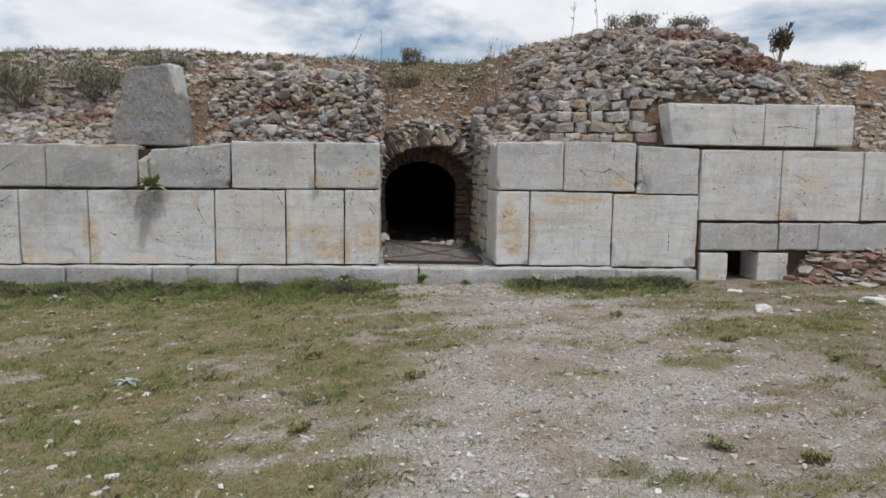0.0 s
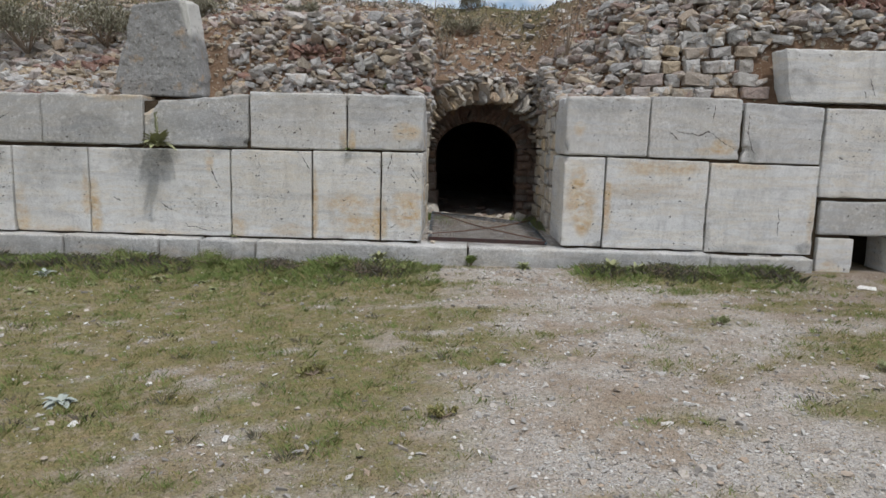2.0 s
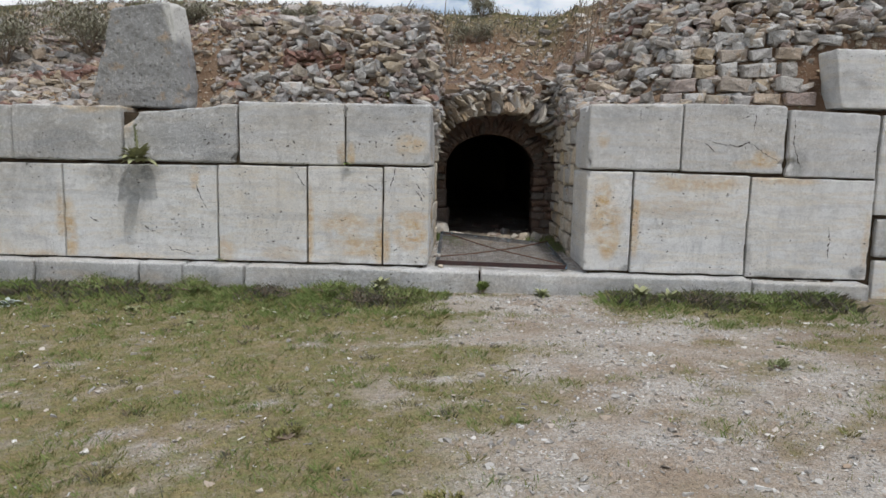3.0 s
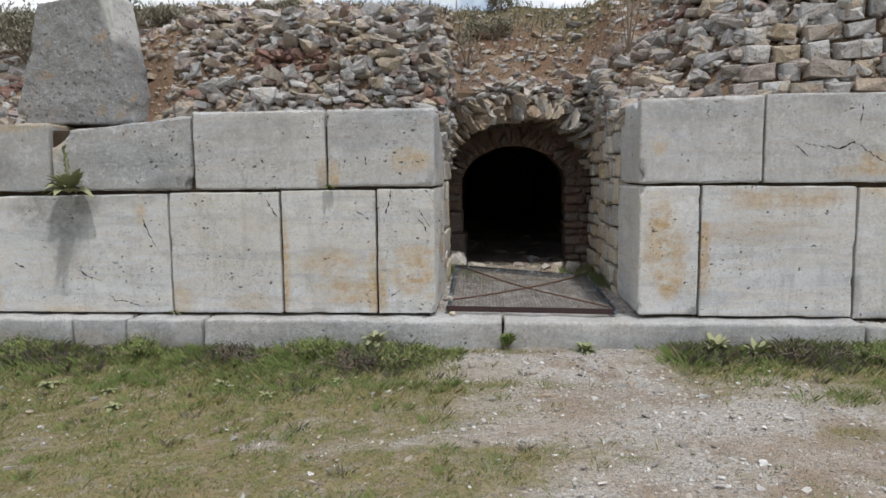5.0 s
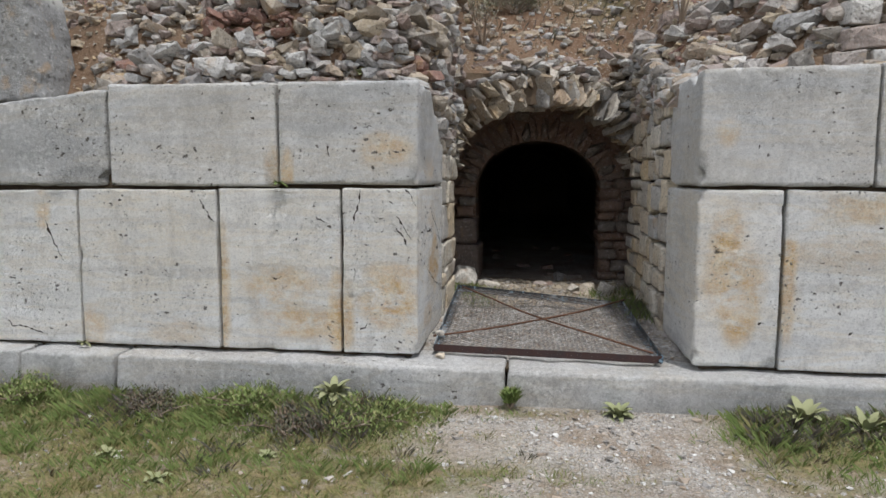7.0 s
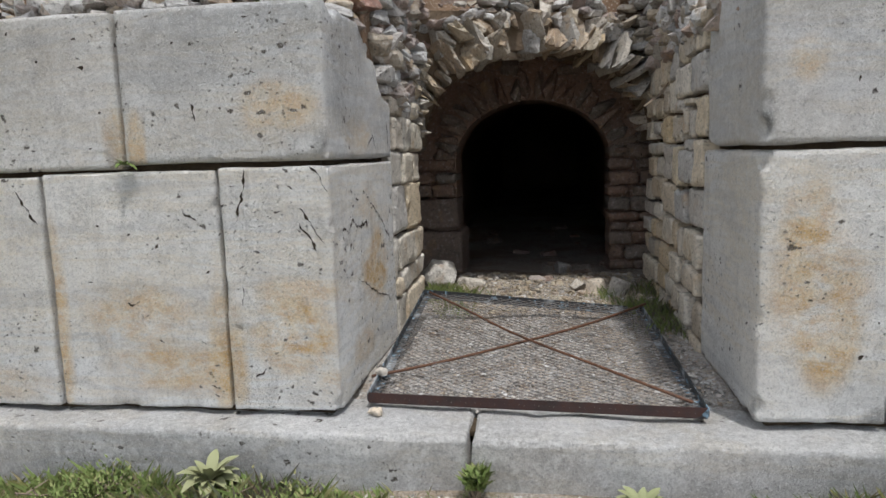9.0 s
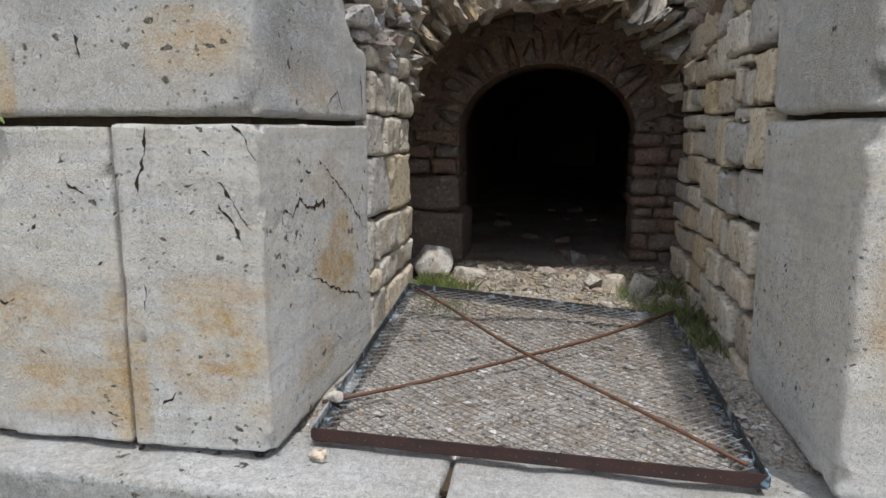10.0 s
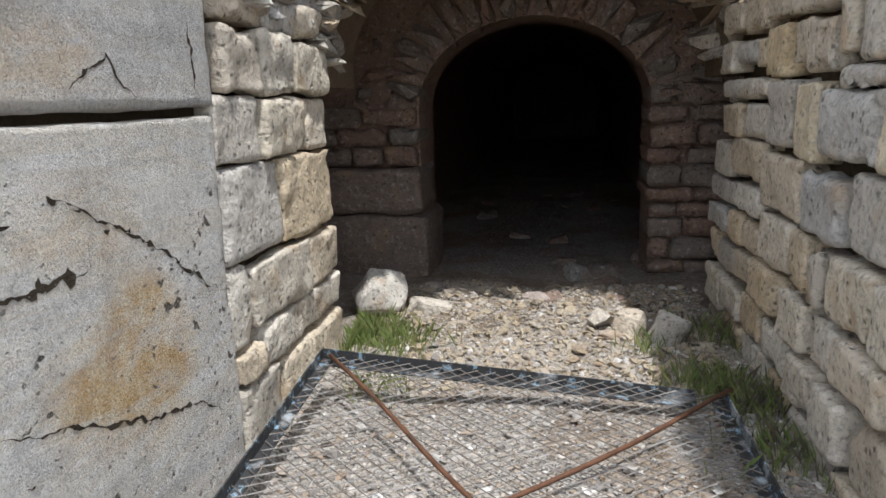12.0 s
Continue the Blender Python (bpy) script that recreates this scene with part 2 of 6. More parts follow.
def make_ground():
    m = Mat("gravelly_ground", 0.95, 0, 0.12)
    broad, mid, fine = m.noise(0.55, 6, 0.6), m.noise(5.0, 7, 0.7), m.noise(30.0, 6, 0.75)
    soil = m.mix(m.ramp(broad, (0.38, 0.0), (0.62, 1.0)), (0.33, 0.255, 0.185), (0.41, 0.355, 0.29))
    soil = m.mix(m.ramp(m.noise(2.3, 7, 0.7), (0.44, 0.0), (0.60, 0.7)), soil, (0.27, 0.195, 0.13))
    soil = m.mix(m.ramp(fine, (0.42, 0.0), (0.66, 0.6)), soil, (0.18, 0.135, 0.095))
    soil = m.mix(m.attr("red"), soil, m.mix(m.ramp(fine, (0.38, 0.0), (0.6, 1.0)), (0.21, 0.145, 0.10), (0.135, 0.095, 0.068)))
    patch = m.ramp(m.noise(1.6, 7, 0.72), (0.42, 0.1), (0.53, 1.0))
    much = m.math("MULTIPLY", m.attr("gravel"), patch)
    soil = m.mix(m.math("MULTIPLY", much, 0.75), soil, m.mix(m.ramp(fine, (0.40, 0.0), (0.62, 1.0)), (0.52, 0.51, 0.495), (0.30, 0.28, 0.255)))
    big = m.cells(38.0, out="Color", warp=0.012)
    big_e = m.ramp(m.cells(38.0, warp=0.012), (0.30, 1.0), (0.50, 0.0))
    tiny = m.cells(95.0, out="Color")
    tiny_e = m.ramp(m.cells(95.0), (0.32, 1.0), (0.55, 0.0))
    tones = ((0.08, (0.27, 0.25, 0.225)), (0.3, (0.40, 0.365, 0.32)), (0.55, (0.54, 0.525, 0.505)), (0.75, (0.46, 0.38, 0.29)), (0.95, (0.72, 0.71, 0.69)))
    c = m.mix(m.math("MULTIPLY", tiny_e, m.math("ADD", m.math("MULTIPLY", much, 0.8), 0.22)), soil, m.ramp(tiny, *tones))
    few = m.ramp(m.cells(38.0, out="Color", warp=0.012), (0.45, 0.15), (0.6, 1.0))
    c = m.mix(m.math("MULTIPLY", m.math("MULTIPLY", big_e, few), m.math("ADD", much, 0.08)), c, m.ramp(big, *tones))
    # thin turf: olive and straw, worn through to the soil in many places
    turf = m.mix(m.ramp(mid, (0.36, 0.0), (0.62, 1.0)), (0.135, 0.175, 0.045), (0.31, 0.25, 0.12))
    turf = m.mix(m.ramp(m.noise(13.0, 6, 0.75), (0.42, 0.0), (0.58, 0.7)), turf, (0.28, 0.205, 0.12))
    turf = m.mix(m.ramp(fine, (0.42, 0.0), (0.62, 0.7)), turf, (0.115, 0.115, 0.045))
    worn = m.ramp(m.noise(8.0, 7, 0.75), (0.36, 0.25), (0.52, 1.0))
    c = m.mix(m.math("MULTIPLY", m.math("MULTIPLY", m.attr("grass"), worn), 0.92), c, turf)
    m.bump(mid, 0.03, 0.6)
    m.bump(fine, 0.012, 0.9)
    m.bump(big_e, 0.010, 0.8)
    m.bump(tiny_e, 0.005, 0.8)
    return m.done(c)


GROUND = make_ground()
CHIPS = make_rubble("ochre_chips", [(0.46, 0.35, 0.22), (0.42, 0.38, 0.33), (0.50, 0.43, 0.32), (0.36, 0.27, 0.19)])
DEEP = make_mortar("crack_fill", (0.035, 0.028, 0.022), (0.06, 0.048, 0.036))


def make_gravel():
    m = Mat("limestone_gravel", 0.9, 0, 0.2)
    c = m.ramp(m.island, (0.05, (0.20, 0.185, 0.17)), (0.3, (0.36, 0.345, 0.325)), (0.5, (0.48, 0.465, 0.44)), (0.68, (0.36, 0.275, 0.20)), (0.95, (0.68, 0.67, 0.65)))
    f = m.noise(80.0, 3, 0.6)
    c = m.mix(m.ramp(f, (0.45, 0.0), (0.7, 0.5)), c, (0.24, 0.22, 0.20))
    m.bump(f, 0.004, 0.7)
    return m.done(c)


GRAVEL = make_gravel()


def make_leaf(name, *tones):
    m = Mat(name, 0.7, 0, 0.25)
    stops = [((i + 0.5) / len(tones), t) for i, t in enumerate(tones)]
    c = m.ramp(m.island, *stops)
    c = m.mix(m.ramp(m.noise(1.6, 4), (0.4, 0.0), (0.62, 0.6)), c, tones[0])
    return m.done(c)


GRASS_GREEN = make_leaf("green_grass", (0.15, 0.205, 0.06), (0.21, 0.26, 0.085), (0.11, 0.16, 0.05), (0.28, 0.27, 0.12))
GRASS_DRY = make_leaf("dry_turf", (0.22, 0.205, 0.08), (0.14, 0.175, 0.05), (0.36, 0.29, 0.15), (0.19, 0.185, 0.065))
HERB = make_leaf("purple_herb", (0.10, 0.095, 0.07), (0.13, 0.10, 0.10), (0.085, 0.105, 0.05), (0.17, 0.12, 0.08))
MULLEIN = make_leaf("mullein_leaf", (0.24, 0.265, 0.13), (0.32, 0.32, 0.18), (0.17, 0.205, 0.10))
SILVER = make_leaf("silver_leaf", (0.38, 0.41, 0.38), (0.30, 0.34, 0.30))
BUSH_GREY = make_leaf("grey_bush_leaf", (0.21, 0.20, 0.145), (0.29, 0.265, 0.21), (0.15, 0.155, 0.09))
BUSH_RED = make_leaf("dark_bush_leaf", (0.07, 0.075, 0.035), (0.13, 0.07, 0.05), (0.09, 0.10, 0.04))
TWIG = make_leaf("dry_twig", (0.20, 0.15, 0.11), (0.26, 0.21, 0.16))


def make_steel(name, paint, rust, edge, lo, hi):
    m = Mat(name, 0.6, 0.0, 0.4)
    a = m.noise(28.0, 6, 0.7)
    c = m.mix(m.ramp(a, (lo, 0.0), (hi, 1.0)), paint, rust)
    c = m.mix(m.ramp(m.noise(9.0, 5, 0.6), (0.55, 0.0), (0.66, 0.8)), c, edge)
    m.bump(a, 0.003, 0.8)
    return m.done(c, m.ramp(a, (0.4, 0.45), (0.6, 0.85)))


RED_STEEL = make_steel("red_oxide_steel", (0.034, 0.017, 0.016), (0.055, 0.026, 0.020), (0.024, 0.017, 0.016), 0.42, 0.62)
BLUE_STEEL = make_steel("flaking_blue_steel", (0.035, 0.036, 0.038), (0.22, 0.33, 0.42), (0.42, 0.45, 0.47), 0.56, 0.62)
RUST = make_steel("rusty_rod", (0.09, 0.042, 0.025), (0.14, 0.065, 0.035), (0.05, 0.03, 0.02), 0.4, 0.6)
WIRE = make_steel("dull_wire", (0.17, 0.165, 0.16), (0.15, 0.12, 0.10), (0.38, 0.37, 0.36), 0.45, 0.6)


# ---- building helpers ----
from mathutils.bvhtree import BVHTree


def mesh_from(name, verts, faces, smooth_shade=False):
    me = bpy.data.meshes.new(name)
    me.from_pydata([tuple(v) for v in verts], [], [tuple(f) for f in faces])
    me.update()
    if smooth_shade:
        me.polygons.foreach_set("use_smooth", [True] * len(me.polygons))
    return me


def thing(name, me, material, label="", category="", group="", kind="", parent=None):
    ob = new(name, me)
    if me is not None and material is not None and not me.materials:
        me.materials.append(material)
    if parent is not None:
        ob.parent = parent
    return tagged(ob, label, category, group, kind)


def put_attr(me, name, values):
    a = me.attributes.new(name, "FLOAT", "POINT")
    a.data.foreach_set("value", values)


def cuts(a, b, step, r):
    n = max(1, round((b - a - 2 * r) / step))
    inner = [a + r + (b - a - 2 * r) * i / n for i in range(n + 1)]
    if b - a > 6 * r + 0.03:
        inner = inner[:1] + [a + r + 0.007] + inner[1:-1] + [b - r - 0.007] + inner[-1:]
    return [a] + inner + [b]


def seg_dist(px, pz, line):
    best = 9.0
    for (ax, az), (bx, bz) in zip(line, line[1:]):
        dx, dz = bx - ax, bz - az
        t = max(0, min(1, ((px - ax) * dx + (pz - az) * dz) / (dx * dx + dz * dz + 1e-9)))
        best = min(best, math.hypot(px - ax - t * dx, pz - az - t * dz))
    return best


def stone_block(x0, x1, y0, y1, z0, z1, seed, r=0.010, step=0.035, rough=0.006, tl=0.0, tr=0.0, bl=0.0, br=0.0,
                leanl=0.0, leanr=0.0, stains_or_lit=(), grimes=(), chips=(), face="y", wear=0.028):
    """A worn squared block. tl, tr, bl, br lift its corners; leanl, leanr push the top corners sideways; ellipses (a,
    z, ra, rz, strength) hold staining, painted sunlight or grime, chips balls (x, y, z, radius) broken out of it.
    """
    xs, ys, zs = cuts(x0, x1, step, r), cuts(y0, y1, step if face == "x" or face == "xy" else 0.09, r), cuts(z0, z1, step, r)
    nx, ny, nz = len(xs) - 1, len(ys) - 1, len(zs) - 1
    index, verts, faces = {}, [], []

    def vid(i, j, k):
        if (i, j, k) not in index:
            index[(i, j, k)] = len(verts)
            verts.append((xs[i], ys[j], zs[k]))
        return index[(i, j, k)]

    for i in range(nx):
        for k in range(nz):
            faces.append([vid(i, 0, k), vid(i + 1, 0, k), vid(i + 1, 0, k + 1), vid(i, 0, k + 1)])
            faces.append([vid(i, ny, k), vid(i, ny, k + 1), vid(i + 1, ny, k + 1), vid(i + 1, ny, k)])
    for j in range(ny):
        for k in range(nz):
            faces.append([vid(0, j, k), vid(0, j, k + 1), vid(0, j + 1, k + 1), vid(0, j + 1, k)])
            faces.append([vid(nx, j, k), vid(nx, j + 1, k), vid(nx, j + 1, k + 1), vid(nx, j, k + 1)])
    for i in range(nx):
        for j in range(ny):
            faces.append([vid(i, j, 0), vid(i, j + 1, 0), vid(i + 1, j + 1, 0), vid(i + 1, j, 0)])
            faces.append([vid(i, j, nz), vid(i + 1, j, nz), vid(i + 1, j + 1, nz), vid(i, j + 1, nz)])
    off = Vector((seed * 3.7, seed * 1.3, seed * 2.1))
    res, stain_or_lit, grime = [], [], []
    for v in verts:
        p = Vector(v)
        wob = max(0.0, noise.noise(p * 5.0 + off) - 0.12) * wear * 0.6 + max(0.0, noise.noise(p * 15.0 + off) - 0.05) * wear * 0.6
        wob += smooth(0.30, 0.42, noise.noise(p * 8.0 - off)) * wear * 0.9
        rr = r * 0.7 + wob
        c = Vector((min(max(p.x, x0 + rr), x1 - rr), min(max(p.y, y0 + rr), y1 - rr), min(max(p.z, z0 + rr), z1 - rr)))
        d = p - c
        n = d.normalized() if d.length > 1e-6 else Vector((0, -1, 0))
        q = c + n * rr if d.length > 1e-6 else p.copy()
        q += n * rough * (noise.noise(p * 5.0 + off) + 0.5 * noise.noise(p * 17.0 + off))
        a = p.x if face == "y" else p.y
        if face == "xy":
            a = p.x if p.y < y0 + 0.01 else x1 + (p.y - y0)
        for cx, cy, cz, cr in chips:
            dc = (q - Vector((cx, cy, cz)))
            rad = cr * (1 + 0.25 * noise.noise(p * 9.0 + off))
            if dc.length < rad and dc.length > 1e-5:
                q = q + (c.lerp(Vector(((x0 + x1) / 2, (y0 + y1) / 2, (z0 + z1) / 2)), 0.3) - q).normalized() * (rad - dc.length)
        stain_or_lit.append(min(1.0, sum(s * (1 - smooth(0.45, 1.0, math.hypot((a - sa) / ra, (p.z - saz) / rz) + 0.25 * noise.noise(p * 5 + off))) for sa, saz, ra, rz, s in stains_or_lit)))
        grime.append(min(1.0, sum(s * (1 - smooth(0.45, 1.0, math.hypot((a - sa) / ra, (p.z - saz) / rz) + 0.25 * noise.noise(p * 5 - off))) for sa, saz, ra, rz, s in grimes)))
        u, w = (p.x - x0) / (x1 - x0), (p.z - z0) / (z1 - z0)
        q.z += w * ((1 - u) * tl + u * tr) + (1 - w) * ((1 - u) * bl + u * br)
        q.x += w * ((1 - u) * leanl + u * leanr)
        res.append(q)
    me = mesh_from("block", res, faces, True)
    put_attr(me, "stain_or_lit", stain_or_lit), put_attr(me, "grime", grime)
    return me


def hull_stone(name, rng, n=16, flat=0.62, box=0.55, lumps=0.0):
    """A broken lump of limestone about 1 across."""
    bm = bmesh.new()
    for _ in range(n):
        v = Vector((rng.gauss(0, 1), rng.gauss(0, 1), rng.gauss(0, 1))).normalized()
        m = max(abs(v.x), abs(v.y), abs(v.z))
        v = v.lerp(v / m, box) * rng.uniform(0.42, 0.52)
        bm.verts.new((v.x, v.y * 0.85, v.z * flat))
    bmesh.ops.convex_hull(bm, input=bm.verts)
    bmesh.ops.delete(bm, geom=[v for v in bm.verts if not v.link_faces], context="VERTS")
    if lumps:
        bmesh.ops.subdivide_edges(bm, edges=bm.edges[:], cuts=1, use_grid_fill=True)
        o = Vector((rng.uniform(0, 50), rng.uniform(0, 50), 0))
        for v in bm.verts:
            v.co *= 1 + lumps * (noise.noise(v.co * 3.5 + o) + 0.5 * noise.noise(v.co * 9 + o))
    me = bpy.data.meshes.new(name)
    bm.to_mesh(me)
    bm.free()
    return me


def block_stone(name, rng, jitter, lumps):
    """A roughly squared stone about 1 across, its corners knocked about."""
    bm = bmesh.new()
    for k in range(8):
        c = Vector((k & 1, k >> 1 & 1, k >> 2 & 1)) - Vector((0.5, 0.5, 0.5))
        bm.verts.new(c * rng.uniform(0.86, 1.0) + Vector((rng.gauss(0, jitter), rng.gauss(0, jitter), rng.gauss(0, jitter))))
    for _ in range(2):
        bm.verts.new((rng.uniform(-0.4, 0.4), -0.5 - rng.uniform(0.0, 0.7 * jitter), rng.uniform(-0.4, 0.4)))
    bmesh.ops.convex_hull(bm, input=bm.verts)
    bmesh.ops.delete(bm, geom=[v for v in bm.verts if not v.link_faces], context="VERTS")
    bmesh.ops.bevel(bm, geom=bm.edges[:], offset=0.035, segments=1, affect="EDGES", clamp_overlap=True)
    bmesh.ops.triangulate(bm, faces=bm.faces[:])
    bmesh.ops.subdivide_edges(bm, edges=[e for e in bm.edges if e.calc_length() > 0.25], cuts=1)
    bmesh.ops.triangulate(bm, faces=bm.faces[:])
    o = Vector((rng.uniform(0, 50), rng.uniform(0, 50), 0))
    for v in bm.verts:
        v.co *= 1 + lumps * (0.8 * noise.noise(v.co * 3.0 + o) + 0.7 * noise.noise(v.co * 7 + o))
    me = bpy.data.meshes.new(name)
    bm.to_mesh(me)
    bm.free()
    return me


def arrays(me):
    return [tuple(v.co) for v in me.vertices], [tuple(p.vertices) for p in me.polygons]


class Heap:
    """Many small pieces gathered into one mesh."""

    def __init__(self):
        self.v, self.f = [], []

    def add(self, verts, faces, m):
        base = len(self.v)
        self.v.extend(tuple(m @ Vector(v)) for v in verts)
        self.f.extend(tuple(base + i for i in f) for f in faces)

    def blade(self, p, h, w, lean, turn):
        base = len(self.v)
        cx, cy = math.cos(turn), math.sin(turn)
        lx, ly = -cy * lean * h, cx * lean * h
        self.v.extend([(p[0] - cx * w, p[1] - cy * w, p[2]), (p[0] + cx * w, p[1] + cy * w, p[2]),
                       (p[0] + cx * w * 0.6 + lx * 0.4, p[1] + cy * w * 0.6 + ly * 0.4, p[2] + h * 0.6), (p[0] + lx, p[1] + ly, p[2] + h)])
        self.f.extend([(base, base + 1, base + 2), (base, base + 2, base + 3)])

    def tube(self, pts, r0, r1, sides=4):
        base = len(self.v)
        for i, p in enumerate(pts):
            p = Vector(p)
            d = (Vector(pts[min(i + 1, len(pts) - 1)]) - Vector(pts[max(i - 1, 0)])).normalized()
            s = d.cross(Vector((0.3, 0.2, 0.93))).normalized()
            t = d.cross(s)
            r = r0 + (r1 - r0) * i / max(1, len(pts) - 1)
            for k in range(sides):
                a = 2 * math.pi * k / sides
                self.v.append(tuple(p + (s * math.cos(a) + t * math.sin(a)) * r))
        for i in range(len(pts) - 1):
            for k in range(sides):
                a, b = base + i * sides + k, base + i * sides + (k + 1) % sides
                self.f.append((a, b, b + sides, a + sides))
        self.f.append(tuple(base + k for k in reversed(range(sides))))
        self.f.append(tuple(base + (len(pts) - 1) * sides + k for k in range(sides)))

    def mesh(self, name, shade=False):
        return mesh_from(name, self.v, self.f, shade)


# ---- ground ----
def ground_z(x, y):
    w = 1.0 - 0.65 * smooth(6.0, 9.0, y)
    z = 0.17 + 0.125 * math.tanh(x / 2.5) * w
    z += 0.03 * smooth(8.3, 9.1, y)
    far = smooth(14.0, 40.0, math.hypot(x, y - 4))
    z = z * (1 - far) + 0.1 * far
    return z + 0.018 * noise.noise((x * 0.9, y * 0.9, 3.0)) * (1 - far)


def masks(x, y):
    """Grass, gravel and red earth at a place, 0 to 1."""
    n1 = noise.noise((x * 0.7, y * 0.8, 11.0))
    n2 = noise.noise((x * 1.0 + 0.3 * y, y * 2.5 - 0.35 * x, 5.0))
    n3 = noise.noise((x * 3.0, y * 5.5, 8.0))
    n4 = noise.noise((x * 8.0, y * 11.0, 18.0))
    mottle = 0.55 * n2 + 0.4 * n3 + 0.3 * n4
    left = -0.1 + 0.65 * smooth(9.0, 6.6, y) if y > 6.6 else 0.55 - 0.27 * (6.6 - y)
    lawn = smooth(-0.7, 0.7, left - x + 1.5 * mottle + 0.5 * n1)
    band = smooth(7.3, 8.2, y + 0.8 * mottle) * (1 - smooth(-0.30, 0.15, x + 0.3 * mottle)) if x < 0.9 else smooth(7.7, 8.6, y + 0.9 * mottle) * smooth(1.35, 1.8, x) * (1 - smooth(3.2, 4.4, x))
    field = smooth(-0.50, -0.04, mottle + 0.15 * n1 + 0.25 * smooth(6.8, 8.0, y))
    right = smooth(0.2, 0.8, 1 - math.hypot((x - 3.6) / 2.0, (y - 6.2) / 1.1) + 0.9 * mottle)
    n5 = noise.noise((x * 1.5, y * 2.2, 41.0))
    odd = smooth(0.02, 0.34, 0.8 * mottle + 0.35 * n5 + 0.22 * smooth(1.6, 3.4, x) - 0.06) * smooth(0.7, 1.5, x + 0.25 * (5.5 - y)) * 0.85
    grass = max(band, right, odd, field * lawn)
    side = smooth(2.0, 4.5, x)
    heap2 = smooth(-0.30, 0.20, n5 + 0.5 * n3 + 0.15)
    return grass, (1.0 - 0.75 * grass) * (1 - 0.72 * side) * (0.45 + 0.55 * heap2), max(smooth(1.9, 4.2, x + 1.2 * n1 + 0.6 * n2) * (0.75 + 0.5 * n2), 0.15 * lawn, smooth(0.05, 0.4, n1 + 0.5 * n2) * 0.35)


def ground():
    def axis(lo, hi, step, far):
        inner = list(np.arange(lo, hi + 1e-6, step))
        outer = [1.0, 3.0, 8.0, 20.0, 60.0, 200.0]
        return [lo - d for d in reversed(outer) if lo - d > -far] + inner + [hi + d for d in outer if hi + d < far]

    xs, ys = axis(-12.0, 12.0, 0.12, 400), axis(-6.0, 9.6, 0.12, 400)
    verts = [(x, y, ground_z(x, y)) for y in ys for x in xs]
    n = len(xs)
    faces = [(j * n + i, j * n + i + 1, (j + 1) * n + i + 1, (j + 1) * n + i) for j in range(len(ys) - 1) for i in range(n - 1)]
    me = mesh_from("ground", verts, faces, True)
    ms = [masks(v[0], v[1]) for v in verts]
    for k, name in enumerate(("grass", "gravel", "red")):
        put_attr(me, name, [m[k] for m in ms])
    return thing("ground", me, GROUND, "flat stony ground with thin turf and a gravel path", "ground", kind="structure")


ground()

# ---- the ashlar front ----
FACE = 9.30


def core_wall(name, boxes, label):
    h = Heap()
    for x0, x1, y0, y1, z0, z1 in boxes:
        v = [(x0, y0, z0), (x1, y0, z0), (x1, y1, z0), (x0, y1, z0), (x0, y0, z1), (x1, y0, z1), (x1, y1, z1), (x0, y1, z1)]
        h.add(v, [(3, 2, 1, 0), (4, 5, 6, 7), (0, 1, 5, 4), (1, 2, 6, 5), (2, 3, 7, 6), (3, 0, 4, 7)], Matrix())
    return thing(name, h.mesh(name), JOINT, label, "wall", kind="structure")


west = core_wall("wall_west", [(-9.0, -0.16, 9.36, 9.80, 0.0, 1.93), (-9.0, -0.17, 9.80, 11.34, 0.0, 1.60)], "weathered grey ashlar wall of large squared marble blocks")
east = core_wall("wall_east", [(1.52, 4.72, 9.36, 9.80, 0.0, 2.0), (4.72, 5.22, 11.0, 11.9, 0.0, 2.0), (4.72, 5.22, 9.36, 9.80, 0.66, 2.0),
                               (5.22, 10.0, 9.36, 9.80, 0.0, 1.95), (1.53, 4.72, 9.80, 11.90, 0.0, 1.6), (5.22, 10.0, 9.80, 11.90, 0.0, 1.6), (4.72, 5.22, 9.80, 11.0, 0.66, 1.6)], "weathered pale ashlar wall of large squared marble blocks")


